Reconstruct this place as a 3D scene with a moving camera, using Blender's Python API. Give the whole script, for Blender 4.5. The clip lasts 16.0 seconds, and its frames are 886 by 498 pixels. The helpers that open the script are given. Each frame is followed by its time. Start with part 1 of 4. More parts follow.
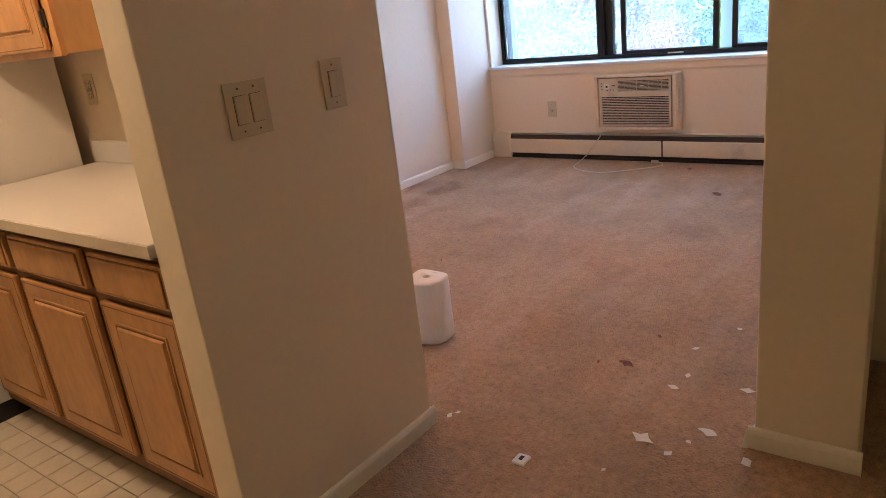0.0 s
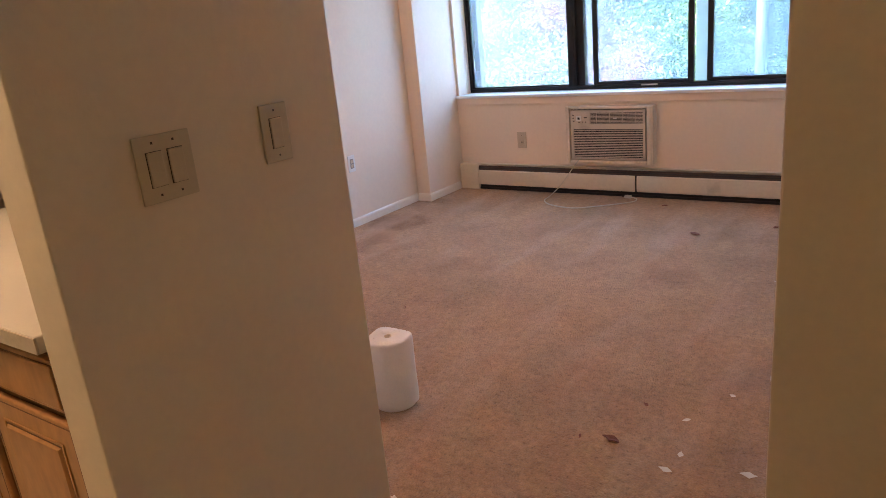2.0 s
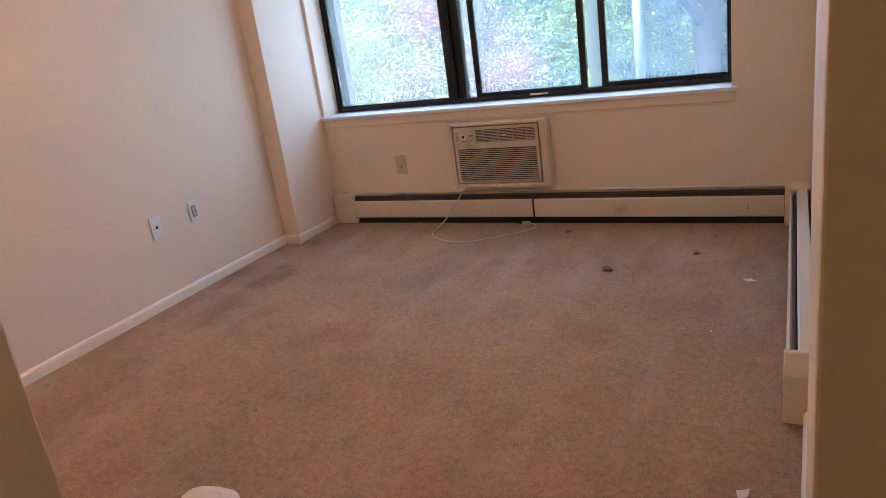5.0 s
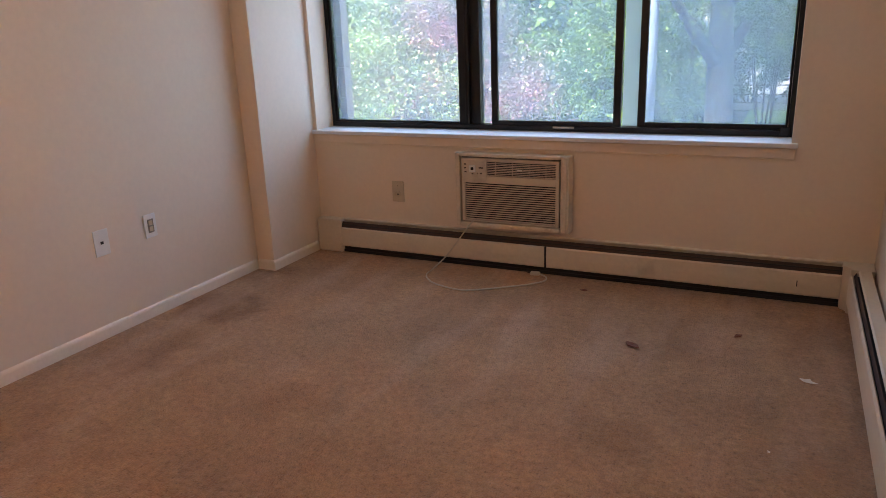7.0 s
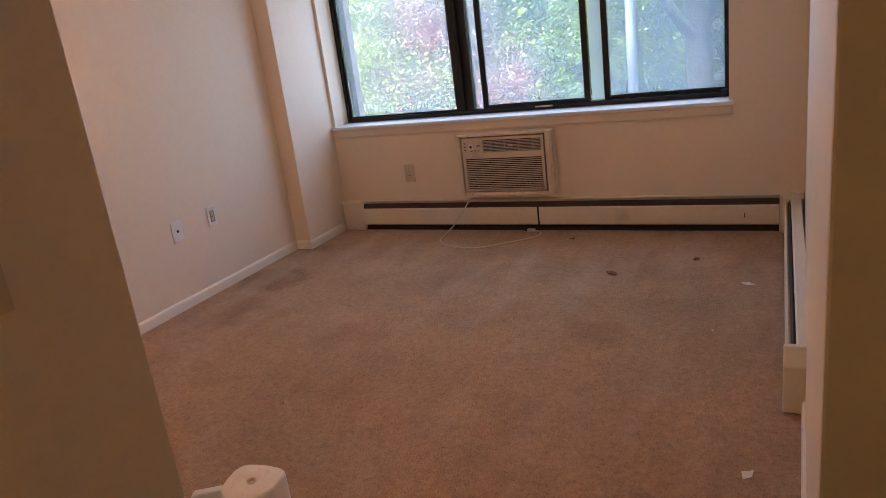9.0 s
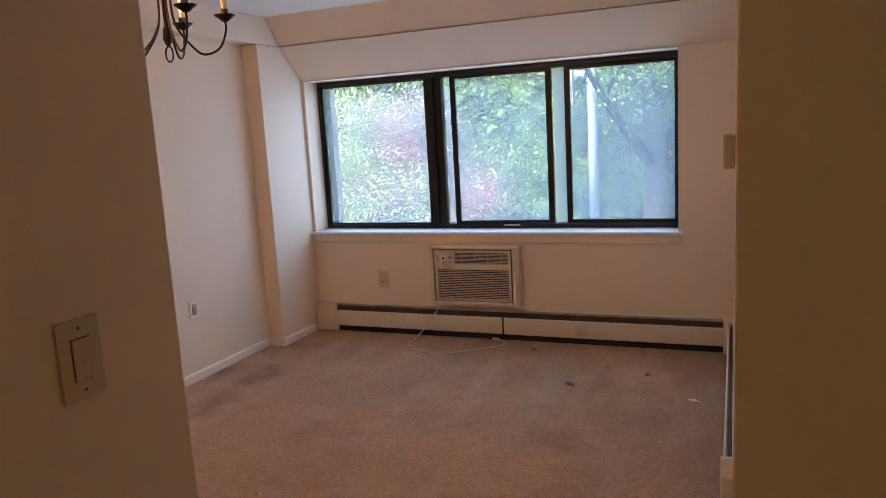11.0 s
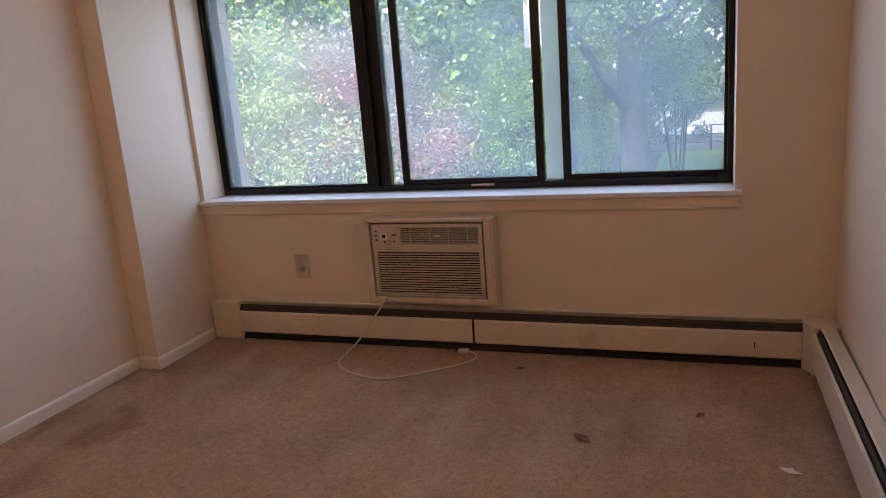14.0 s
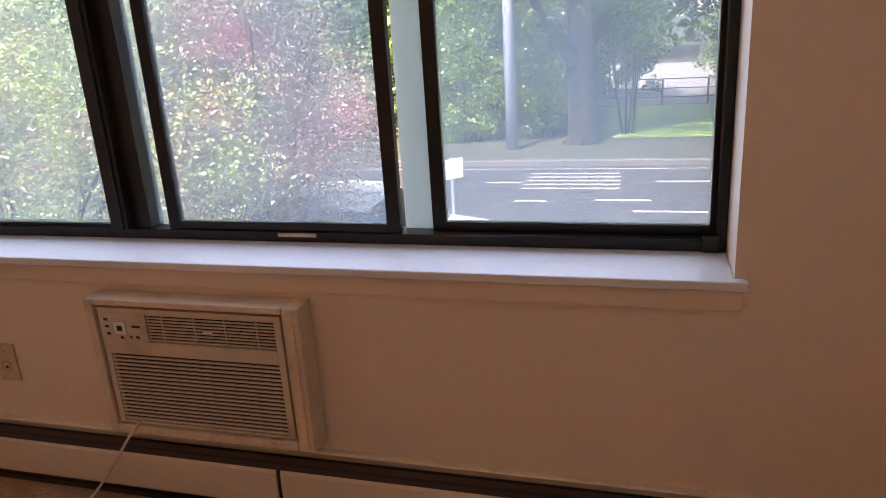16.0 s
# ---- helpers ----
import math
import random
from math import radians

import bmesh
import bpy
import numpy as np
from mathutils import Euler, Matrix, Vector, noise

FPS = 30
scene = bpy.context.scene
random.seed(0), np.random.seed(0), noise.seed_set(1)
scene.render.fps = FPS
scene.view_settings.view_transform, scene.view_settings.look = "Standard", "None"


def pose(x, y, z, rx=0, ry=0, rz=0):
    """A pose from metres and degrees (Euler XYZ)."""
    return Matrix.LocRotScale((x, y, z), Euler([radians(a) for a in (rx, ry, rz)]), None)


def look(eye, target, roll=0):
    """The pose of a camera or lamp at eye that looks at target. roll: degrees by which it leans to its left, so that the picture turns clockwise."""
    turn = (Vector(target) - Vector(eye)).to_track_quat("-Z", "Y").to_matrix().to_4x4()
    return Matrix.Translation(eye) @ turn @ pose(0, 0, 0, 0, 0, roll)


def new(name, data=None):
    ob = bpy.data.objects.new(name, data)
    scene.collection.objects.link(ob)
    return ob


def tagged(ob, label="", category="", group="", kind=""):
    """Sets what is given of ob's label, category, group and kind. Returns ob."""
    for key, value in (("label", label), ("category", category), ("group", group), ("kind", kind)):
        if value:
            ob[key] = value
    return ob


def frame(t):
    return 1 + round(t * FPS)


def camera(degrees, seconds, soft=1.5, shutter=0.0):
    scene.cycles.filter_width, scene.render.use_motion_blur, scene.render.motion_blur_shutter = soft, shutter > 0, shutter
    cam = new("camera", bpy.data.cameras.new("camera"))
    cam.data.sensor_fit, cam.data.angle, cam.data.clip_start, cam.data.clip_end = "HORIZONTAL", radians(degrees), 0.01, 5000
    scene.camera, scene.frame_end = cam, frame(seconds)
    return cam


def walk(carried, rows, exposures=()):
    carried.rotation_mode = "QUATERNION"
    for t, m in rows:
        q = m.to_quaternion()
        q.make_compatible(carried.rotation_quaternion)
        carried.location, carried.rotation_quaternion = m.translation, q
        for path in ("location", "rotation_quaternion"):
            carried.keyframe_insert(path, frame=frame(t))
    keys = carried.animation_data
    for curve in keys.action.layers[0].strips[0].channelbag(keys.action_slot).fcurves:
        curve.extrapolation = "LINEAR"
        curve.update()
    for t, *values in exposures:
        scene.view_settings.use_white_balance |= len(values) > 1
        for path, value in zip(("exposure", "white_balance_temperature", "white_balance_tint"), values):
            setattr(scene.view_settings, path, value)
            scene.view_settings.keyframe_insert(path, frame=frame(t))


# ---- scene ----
cam = camera(63.7, 16.0, soft=0.9)
PATH = [
    (0, (-0.039, 0.176, 1.317), (-1.219, 1.657, 0.675), -6.8),
    (0.5, (-0.063, 0.151, 1.324), (-1.233, 1.636, 0.671), -5.7),
    (1, (-0.122, 0.197, 1.331), (-1.26, 1.708, 0.68), -4.8),
    (1.5, (-0.185, 0.324, 1.333), (-1.309, 1.855, 0.708), -5.1),
    (2, (-0.221, 0.439, 1.351), (-1.328, 1.993, 0.75), -5.6),
    (2.5, (-0.263, 0.517, 1.345), (-1.372, 2.077, 0.763), -6.3),
    (3, (-0.364, 0.643, 1.318), (-1.445, 2.223, 0.739), -6.4),
    (3.5, (-0.423, 0.765, 1.336), (-1.436, 2.381, 0.735), -6.6),
    (4, (-0.449, 0.909, 1.341), (-1.402, 2.56, 0.737), -8.0),
    (4.2, (-0.452, 0.979, 1.342), (-1.382, 2.642, 0.733), -8.0),
    (6.3, (-0.777, 1.652, 1.327), (-1.586, 3.376, 0.713), -6.7),
    (6.5, (-0.818, 1.719, 1.308), (-1.627, 3.45, 0.717), -5.3),
    (7, (-0.828, 1.775, 1.321), (-1.672, 3.493, 0.74), -2.2),
    (7.5, (-0.769, 1.617, 1.315), (-1.638, 3.329, 0.755), -6.2),
    (8, (-0.705, 1.426, 1.344), (-1.54, 3.147, 0.761), -6.6),
    (8.5, (-0.599, 1.221, 1.348), (-1.429, 2.945, 0.766), -7.2),
    (9, (-0.542, 1.041, 1.366), (-1.393, 2.752, 0.777), -7.4),
    (9.5, (-0.531, 0.851, 1.385), (-1.373, 2.578, 0.83), -6.8),
    (10, (-0.501, 0.74, 1.464), (-1.319, 2.526, 1.09), -4.2),
    (10.2, (-0.478, 0.738, 1.489), (-1.283, 2.54, 1.167), -3.8),
    (12.3, (-0.526, 1.13, 1.387), (-1.237, 2.97, 1.052), -2.3),
    (12.5, (-0.544, 1.246, 1.373), (-1.268, 3.066, 0.968), -2.4),
    (13, (-0.689, 1.551, 1.345), (-1.402, 3.369, 0.913), -2.2),
    (13.5, (-0.832, 1.892, 1.316), (-1.525, 3.709, 0.851), -3.3),
    (14, (-0.957, 2.276, 1.293), (-1.629, 4.105, 0.842), -4.5),
    (14.5, (-1.058, 2.627, 1.311), (-1.7, 4.456, 0.819), -5.1),
    (15, (-1.082, 3.024, 1.304), (-1.549, 4.892, 0.761), -6.3),
    (15.5, (-1.024, 3.482, 1.342), (-1.489, 5.331, 0.739), -5.0),
    (16, (-1.005, 3.883, 1.34), (-1.546, 5.713, 0.74), -3.6),
]
walk(cam, [(t, look(eye, target, roll)) for t, eye, target, roll in PATH], [(0.0, 3.70, 6150, 22), (2.0, 3.64, 6200, 22), (4.0, 3.54, 6500, 23), (7.0, 2.78, 7300, 26), (8.0, 2.76, 7400, 27), (9.0, 2.93, 7500, 29), (10.0, 2.96, 7200, 27), (12.5, 2.84, 7000, 24), (13.5, 2.76, 7300, 26), (14.0, 2.57, 7700, 30), (14.5, 2.57, 8000, 33), (15.0, 2.62, 8350, 37), (16.0, 2.50, 8600, 39)])

# world, sun and exposure
world = bpy.data.worlds.new("world")
scene.world = world
world.use_nodes = True
wn = world.node_tree.nodes
sky = wn.new("ShaderNodeTexSky")
sky.sky_type, sky.sun_disc = "NISHITA", False
sky.sun_elevation, sky.sun_rotation = radians(52), radians(205)
wn["Background"].inputs["Strength"].default_value = 0.15
world.node_tree.links.new(sky.outputs[0], wn["Background"].inputs["Color"])
sun = new("sun", bpy.data.lights.new("sun", "SUN"))
sun.data.energy, sun.data.angle, sun.data.color = 5.0, radians(0.5), (0.93, 0.95, 0.96)
sun.matrix_world = look((-6, -12, 20), (-6 + 5.2, -12 + 11.1, 20 - 15.7))

CEIL, WY, LX, PX = 2.33, 5.475, -3.64, -3.515   # ceiling, window wall, left wall, pier side
GROUND = -1.85
WARM = (1.0, 0.47, 0.12)


def lamp(name, place, watts, size, colour):
    ob = new(name, bpy.data.lights.new(name, "POINT"))
    ob.data.energy, ob.data.shadow_soft_size, ob.data.color = watts, size, colour
    ob.location = place
    return ob


CHX, CHY, CHZ = -2.28, 2.755, 1.766     # chandelier finial
for k in range(5):
    a = radians(43 + 72 * k)
    lamp("bulb_light", (CHX + 0.195 * math.cos(a), CHY + 0.195 * math.sin(a), CHZ + 0.30), 1.76, 0.018, WARM)
lamp("kitchen_glow", (-2.35, 0.50, CEIL - 0.16), 2.7, 0.06, (1.0, 0.76, 0.44))
# the sky's light in the window opening
window_sky = new("window_sky", bpy.data.lights.new("window_sky", "AREA"))
window_sky.data.shape, window_sky.data.size, window_sky.data.size_y = "RECTANGLE", 2.56, 1.04
window_sky.data.energy, window_sky.data.color, window_sky.data.spread = 2.65, (0.37, 0.62, 1.0), radians(175)
window_sky.matrix_world = look((-2.15, 5.632, 1.33), (-2.15, 4.632, 1.33))


# ---- materials ----
def material(name, colour, rough=0.6, metal=0.0, var=0.12, scale=6.0, fine=90.0, bump=0.1, bump_scale=None, spec=0.5,
             stretch=(1, 1, 1), per_piece=0.0, dirt=None, dirt_at=0.62, coat=0.0):
    """Principled surface with broad and fine variation, relief and optional dirt."""
    m = bpy.data.materials.new(name)
    m.use_nodes = True
    nt = m.node_tree
    n, l = nt.nodes, nt.links
    b = n["Principled BSDF"]
    b.inputs["Roughness"].default_value, b.inputs["Metallic"].default_value = rough, metal
    b.inputs["Specular IOR Level"].default_value = spec
    b.inputs["Coat Weight"].default_value = coat
    tc, mp = n.new("ShaderNodeTexCoord"), n.new("ShaderNodeMapping")
    mp.inputs["Scale"].default_value = stretch
    l.new(tc.outputs["Object"], mp.inputs["Vector"])
    big, small = n.new("ShaderNodeTexNoise"), n.new("ShaderNodeTexNoise")
    big.inputs["Scale"].default_value, small.inputs["Scale"].default_value = scale, fine
    big.inputs["Detail"].default_value, small.inputs["Detail"].default_value = 4, 3
    l.new(mp.outputs[0], big.inputs["Vector"])
    l.new(mp.outputs[0], small.inputs["Vector"])
    add = n.new("ShaderNodeMath")
    add.operation = "ADD"
    l.new(big.outputs["Fac"], add.inputs[0])
    l.new(small.outputs["Fac"], add.inputs[1])
    last = add.outputs[0]
    if per_piece:
        info = n.new("ShaderNodeObjectInfo")
        mul = n.new("ShaderNodeMath")
        mul.operation, mul.inputs[1].default_value = "MULTIPLY_ADD", per_piece
        l.new(info.outputs["Random"], mul.inputs[0])
        l.new(last, mul.inputs[2])
        last = mul.outputs[0]
    rng = n.new("ShaderNodeMapRange")
    rng.inputs["From Min"].default_value, rng.inputs["From Max"].default_value = 0.65, 1.35 + per_piece
    l.new(last, rng.inputs["Value"])
    mix = n.new("ShaderNodeMix")
    mix.data_type = "RGBA"
    lo = [c * (1 - var) for c in colour] + [1]
    hi = [min(1, c * (1 + var)) for c in colour] + [1]
    mix.inputs["A"].default_value, mix.inputs["B"].default_value = lo, hi
    l.new(rng.outputs[0], mix.inputs["Factor"])
    col = mix.outputs["Result"]
    if dirt:
        dn = n.new("ShaderNodeTexNoise")
        dn.inputs["Scale"].default_value, dn.inputs["Detail"].default_value = scale * 0.7, 6
        dn.inputs["Roughness"].default_value = 0.65
        l.new(tc.outputs["Object"], dn.inputs["Vector"])
        dr = n.new("ShaderNodeMapRange")
        dr.inputs["From Min"].default_value, dr.inputs["From Max"].default_value = dirt_at, dirt_at + 0.18
        dr.inputs["To Max"].default_value = 0.75
        l.new(dn.outputs["Fac"], dr.inputs["Value"])
        dm = n.new("ShaderNodeMix")
        dm.data_type = "RGBA"
        dm.inputs["B"].default_value = (*dirt, 1)
        l.new(dr.outputs[0], dm.inputs["Factor"])
        l.new(col, dm.inputs["A"])
        col = dm.outputs["Result"]
    l.new(col, b.inputs["Base Color"])
    if bump:
        bp = n.new("ShaderNodeBump")
        bp.inputs["Strength"].default_value, bp.inputs["Distance"].default_value = bump, 0.01
        src = small
        if bump_scale:
            src = n.new("ShaderNodeTexNoise")
            src.inputs["Scale"].default_value, src.inputs["Detail"].default_value = bump_scale, 2
            l.new(mp.outputs[0], src.inputs["Vector"])
        l.new(src.outputs["Fac"], bp.inputs["Height"])
        l.new(bp.outputs[0], b.inputs["Normal"])
    return m


def carpet_material():
    m = material("carpet", (0.51, 0.315, 0.178), 0.95, var=0.24, scale=1.7, fine=38, bump=0, spec=0.1)
    nt = m.node_tree
    n, l = nt.nodes, nt.links
    b = n["Principled BSDF"]
    tc = n["Texture Coordinate"]
    base = b.inputs["Base Color"].links[0].from_socket
    # worn lanes and soiled patches
    wear = n.new("ShaderNodeTexNoise")
    wear.inputs["Scale"].default_value, wear.inputs["Detail"].default_value = 1.3, 7
    wear.inputs["Roughness"].default_value, wear.inputs["Distortion"].default_value = 0.62, 0.6
    l.new(tc.outputs["Object"], wear.inputs["Vector"])
    wr = n.new("ShaderNodeMapRange")
    wr.inputs["From Min"].default_value, wr.inputs["From Max"].default_value = 0.50, 0.66
    wr.inputs["To Max"].default_value = 0.38
    l.new(wear.outputs["Fac"], wr.inputs["Value"])
    mx = n.new("ShaderNodeMix")
    mx.data_type = "RGBA"
    mx.inputs["B"].default_value = (0.30, 0.185, 0.12, 1)
    l.new(wr.outputs[0], mx.inputs["Factor"])
    l.new(base, mx.inputs["A"])
    last = mx.outputs["Result"]
    warp = n.new("ShaderNodeTexNoise")
    warp.inputs["Scale"].default_value, warp.inputs["Detail"].default_value = 6, 7
    l.new(tc.outputs["Object"], warp.inputs["Vector"])
    for x, y, r, f in ((-3.42, 4.38, 0.26, 0.7), (-3.50, 4.95, 0.20, 0.6), (-3.05, 3.84, 0.19, 0.25), (-2.45, 3.70, 0.20, 0.3), (-1.26, 3.92, 0.21, 0.36),
                       (-3.36, 3.74, 0.24, 0.32), (-3.28, 3.98, 0.20, 0.3), (-1.19, 4.67, 0.18, 0.25), (-0.62, 4.95, 0.20, 0.35)):
        d = n.new("ShaderNodeVectorMath")
        d.operation = "DISTANCE"
        d.inputs[1].default_value = (x, y, 0)
        l.new(tc.outputs["Object"], d.inputs[0])
        w = n.new("ShaderNodeMath")
        w.operation, w.inputs[1].default_value = "MULTIPLY_ADD", -0.62
        l.new(warp.outputs["Fac"], w.inputs[0])
        l.new(d.outputs["Value"], w.inputs[2])
        r2 = n.new("ShaderNodeMapRange")
        r2.inputs["From Min"].default_value, r2.inputs["From Max"].default_value = r - 0.30, r - 0.46
        r2.inputs["To Min"].default_value, r2.inputs["To Max"].default_value = 0, f
        l.new(w.outputs[0], r2.inputs["Value"])
        q = n.new("ShaderNodeMix")
        q.data_type = "RGBA"
        q.inputs["B"].default_value = (0.25, 0.125, 0.058, 1)
        l.new(r2.outputs[0], q.inputs["Factor"])
        l.new(last, q.inputs["A"])
        last = q.outputs["Result"]
    # paler trodden lanes across the room
    lane, lm = n.new("ShaderNodeTexNoise"), n.new("ShaderNodeMapping")
    lm.inputs["Rotation"].default_value, lm.inputs["Scale"].default_value = (0, 0, radians(-52)), (2.6, 0.55, 1)
    l.new(tc.outputs["Object"], lm.inputs["Vector"])
    l.new(lm.outputs[0], lane.inputs["Vector"])
    lane.inputs["Scale"].default_value, lane.inputs["Detail"].default_value = 1.5, 6
    lr, lx = n.new("ShaderNodeMapRange"), n.new("ShaderNodeMix")
    lr.inputs["From Min"].default_value, lr.inputs["From Max"].default_value = 0.50, 0.66
    lr.inputs["To Max"].default_value = 0.5
    lx.data_type = "RGBA"
    lx.inputs["B"].default_value = (0.60, 0.42, 0.30, 1)
    l.new(lane.outputs["Fac"], lr.inputs["Value"])
    l.new(lr.outputs[0], lx.inputs["Factor"])
    l.new(last, lx.inputs["A"])
    last = lx.outputs["Result"]
    # matted and fluffed spots a hand's width across
    mot, mr, mm = n.new("ShaderNodeTexNoise"), n.new("ShaderNodeMapRange"), n.new("ShaderNodeMix")
    mot.inputs["Scale"].default_value, mot.inputs["Detail"].default_value, mot.inputs["Roughness"].default_value = 9, 6, 0.7
    l.new(tc.outputs["Object"], mot.inputs["Vector"])
    mr.inputs["From Min"].default_value, mr.inputs["From Max"].default_value = 0.47, 0.72
    mr.inputs["To Max"].default_value = 0.40
    l.new(mot.outputs["Fac"], mr.inputs["Value"])
    mm.data_type = "RGBA"
    mm.inputs["B"].default_value = (0.27, 0.165, 0.105, 1)
    l.new(mr.outputs[0], mm.inputs["Factor"])
    l.new(last, mm.inputs["A"])
    last = mm.outputs["Result"]
    # tufts: shade between the loops mixed in as dark colour, clumps of flattened pile
    tuft = n.new("ShaderNodeTexVoronoi")
    tuft.inputs["Scale"].default_value = 150
    wob = n.new("ShaderNodeTexNoise")
    wob.inputs["Scale"].default_value, wob.inputs["Detail"].default_value = 60, 6
    l.new(tc.outputs["Object"], wob.inputs["Vector"])
    l.new(tc.outputs["Object"], tuft.inputs["Vector"])
    for scale, detail, lo, hi, amount, shade in ((34, 4, 0.50, 0.72, 0.26, (0.20, 0.12, 0.08)), (78, 3, 0.57, 0.72, 0.42, (0.10, 0.062, 0.045)), (60, 3, 0.53, 0.72, 0.20, (0.66, 0.46, 0.33))):
        speck, sr, sm = n.new("ShaderNodeTexNoise"), n.new("ShaderNodeMapRange"), n.new("ShaderNodeMix")
        speck.inputs["Scale"].default_value, speck.inputs["Detail"].default_value = scale, detail
        l.new(tc.outputs["Object"], speck.inputs["Vector"])
        sr.inputs["From Min"].default_value, sr.inputs["From Max"].default_value, sr.inputs["To Max"].default_value = lo, hi, amount
        l.new(speck.outputs["Fac"], sr.inputs["Value"])
        sm.data_type = "RGBA"
        sm.inputs["B"].default_value = (*shade, 1)
        l.new(sr.outputs[0], sm.inputs["Factor"])
        l.new(last, sm.inputs["A"])
        last = sm.outputs["Result"]
    # cell edges darkened to shade the gaps between loops
    tr = n.new("ShaderNodeMapRange")
    tr.inputs["From Min"].default_value, tr.inputs["From Max"].default_value = 0.45, 0.95
    tr.inputs["To Max"].default_value = 0.24
    l.new(tuft.outputs["Distance"], tr.inputs["Value"])
    tm = n.new("ShaderNodeMix")
    tm.data_type = "RGBA"
    tm.inputs["B"].default_value = (0.10, 0.07, 0.055, 1)
    l.new(tr.outputs[0], tm.inputs["Factor"])
    l.new(last, tm.inputs["A"])
    l.new(tm.outputs["Result"], b.inputs["Base Color"])
    sub = n.new("ShaderNodeMath")
    sub.operation = "SUBTRACT"
    l.new(wob.outputs["Fac"], sub.inputs[0])
    l.new(tuft.outputs["Distance"], sub.inputs[1])
    bp = n.new("ShaderNodeBump")
    bp.inputs["Strength"].default_value, bp.inputs["Distance"].default_value = 0.65, 0.009
    l.new(sub.outputs[0], bp.inputs["Height"])
    l.new(bp.outputs[0], b.inputs["Normal"])
    b.inputs["Sheen Weight"].default_value = 0.15
    return m


def glass_material(name, veil, tint, grime=(0.66, 0.83, 1.0), most=0.225):
    """Thin window glass with a film of grime that scatters the daylight."""
    m = bpy.data.materials.new(name)
    m.use_nodes = True
    n, l = m.node_tree.nodes, m.node_tree.links
    n.remove(n["Principled BSDF"])
    out = n["Material Output"]
    clear, film, gloss = n.new("ShaderNodeBsdfTransparent"), n.new("ShaderNodeBsdfTranslucent"), n.new("ShaderNodeBsdfGlossy")
    clear.inputs["Color"].default_value = (*tint, 1)
    film.inputs["Color"].default_value = (*grime, 1)
    gloss.inputs["Roughness"].default_value = 0.03
    tc, no, rg = n.new("ShaderNodeTexCoord"), n.new("ShaderNodeTexNoise"), n.new("ShaderNodeMapRange")
    no.inputs["Scale"].default_value, no.inputs["Detail"].default_value = 3.5, 8
    l.new(tc.outputs["Object"], no.inputs["Vector"])
    sep, low = n.new("ShaderNodeSeparateXYZ"), n.new("ShaderNodeMapRange")
    l.new(tc.outputs["Object"], sep.inputs[0])
    low.inputs["From Min"].default_value, low.inputs["From Max"].default_value = 1.6, 0.82
    low.inputs["To Min"].default_value, low.inputs["To Max"].default_value = veil * 0.4, veil * 2.0
    l.new(sep.outputs["Z"], low.inputs["Value"])
    rg.inputs["From Min"].default_value, rg.inputs["From Max"].default_value = 0.3, 0.7
    rg.inputs["To Min"].default_value, rg.inputs["To Max"].default_value = 0.7, 1.3
    l.new(no.outputs["Fac"], rg.inputs["Value"])
    mul = n.new("ShaderNodeMath")
    mul.operation = "MULTIPLY"
    l.new(rg.outputs[0], mul.inputs[0])
    l.new(low.outputs[0], mul.inputs[1])
    cap = n.new("ShaderNodeMath")
    cap.operation, cap.inputs[1].default_value = "MINIMUM", most
    l.new(mul.outputs[0], cap.inputs[0])
    a, c, fr = n.new("ShaderNodeMixShader"), n.new("ShaderNodeMixShader"), n.new("ShaderNodeFresnel")
    l.new(cap.outputs[0], a.inputs[0])
    l.new(clear.outputs[0], a.inputs[1])
    l.new(film.outputs[0], a.inputs[2])
    fr.inputs["IOR"].default_value = 1.2
    l.new(fr.outputs[0], c.inputs[0])
    l.new(a.outputs[0], c.inputs[1])
    l.new(gloss.outputs[0], c.inputs[2])
    l.new(c.outputs[0], out.inputs["Surface"])
    return m


def leaf_material(name, dark, light, accent=None, accent_at=0.8):
    """Leaves: each island its own shade between dark and light, a few of an accent colour, light passing through."""
    m = bpy.data.materials.new(name)
    m.use_nodes = True
    n, l = m.node_tree.nodes, m.node_tree.links
    b, out = n["Principled BSDF"], n["Material Output"]
    geo, mix = n.new("ShaderNodeNewGeometry"), n.new("ShaderNodeMix")
    mix.data_type = "RGBA"
    mix.inputs["A"].default_value, mix.inputs["B"].default_value = (*dark, 1), (*light, 1)
    l.new(geo.outputs["Random Per Island"], mix.inputs["Factor"])
    col = mix.outputs["Result"]
    if accent:
        tc, no, rg, am = n.new("ShaderNodeTexCoord"), n.new("ShaderNodeTexNoise"), n.new("ShaderNodeMapRange"), n.new("ShaderNodeMix")
        no.inputs["Scale"].default_value, no.inputs["Detail"].default_value = 1.1, 3
        l.new(tc.outputs["Object"], no.inputs["Vector"])
        rg.inputs["From Min"].default_value, rg.inputs["From Max"].default_value = accent_at - 0.05, accent_at + 0.05
        l.new(no.outputs["Fac"], rg.inputs["Value"])
        am.data_type = "RGBA"
        am.inputs["B"].default_value = (*accent, 1)
        l.new(rg.outputs[0], am.inputs["Factor"])
        l.new(col, am.inputs["A"])
        col = am.outputs["Result"]
    l.new(col, b.inputs["Base Color"])
    b.inputs["Roughness"].default_value = 0.29
    tr, ms = n.new("ShaderNodeBsdfTranslucent"), n.new("ShaderNodeMixShader")
    l.new(col, tr.inputs["Color"])
    ms.inputs[0].default_value = 0.36
    l.new(b.outputs[0], ms.inputs[1])
    l.new(tr.outputs[0], ms.inputs[2])
    l.new(ms.outputs[0], out.inputs["Surface"])
    return m


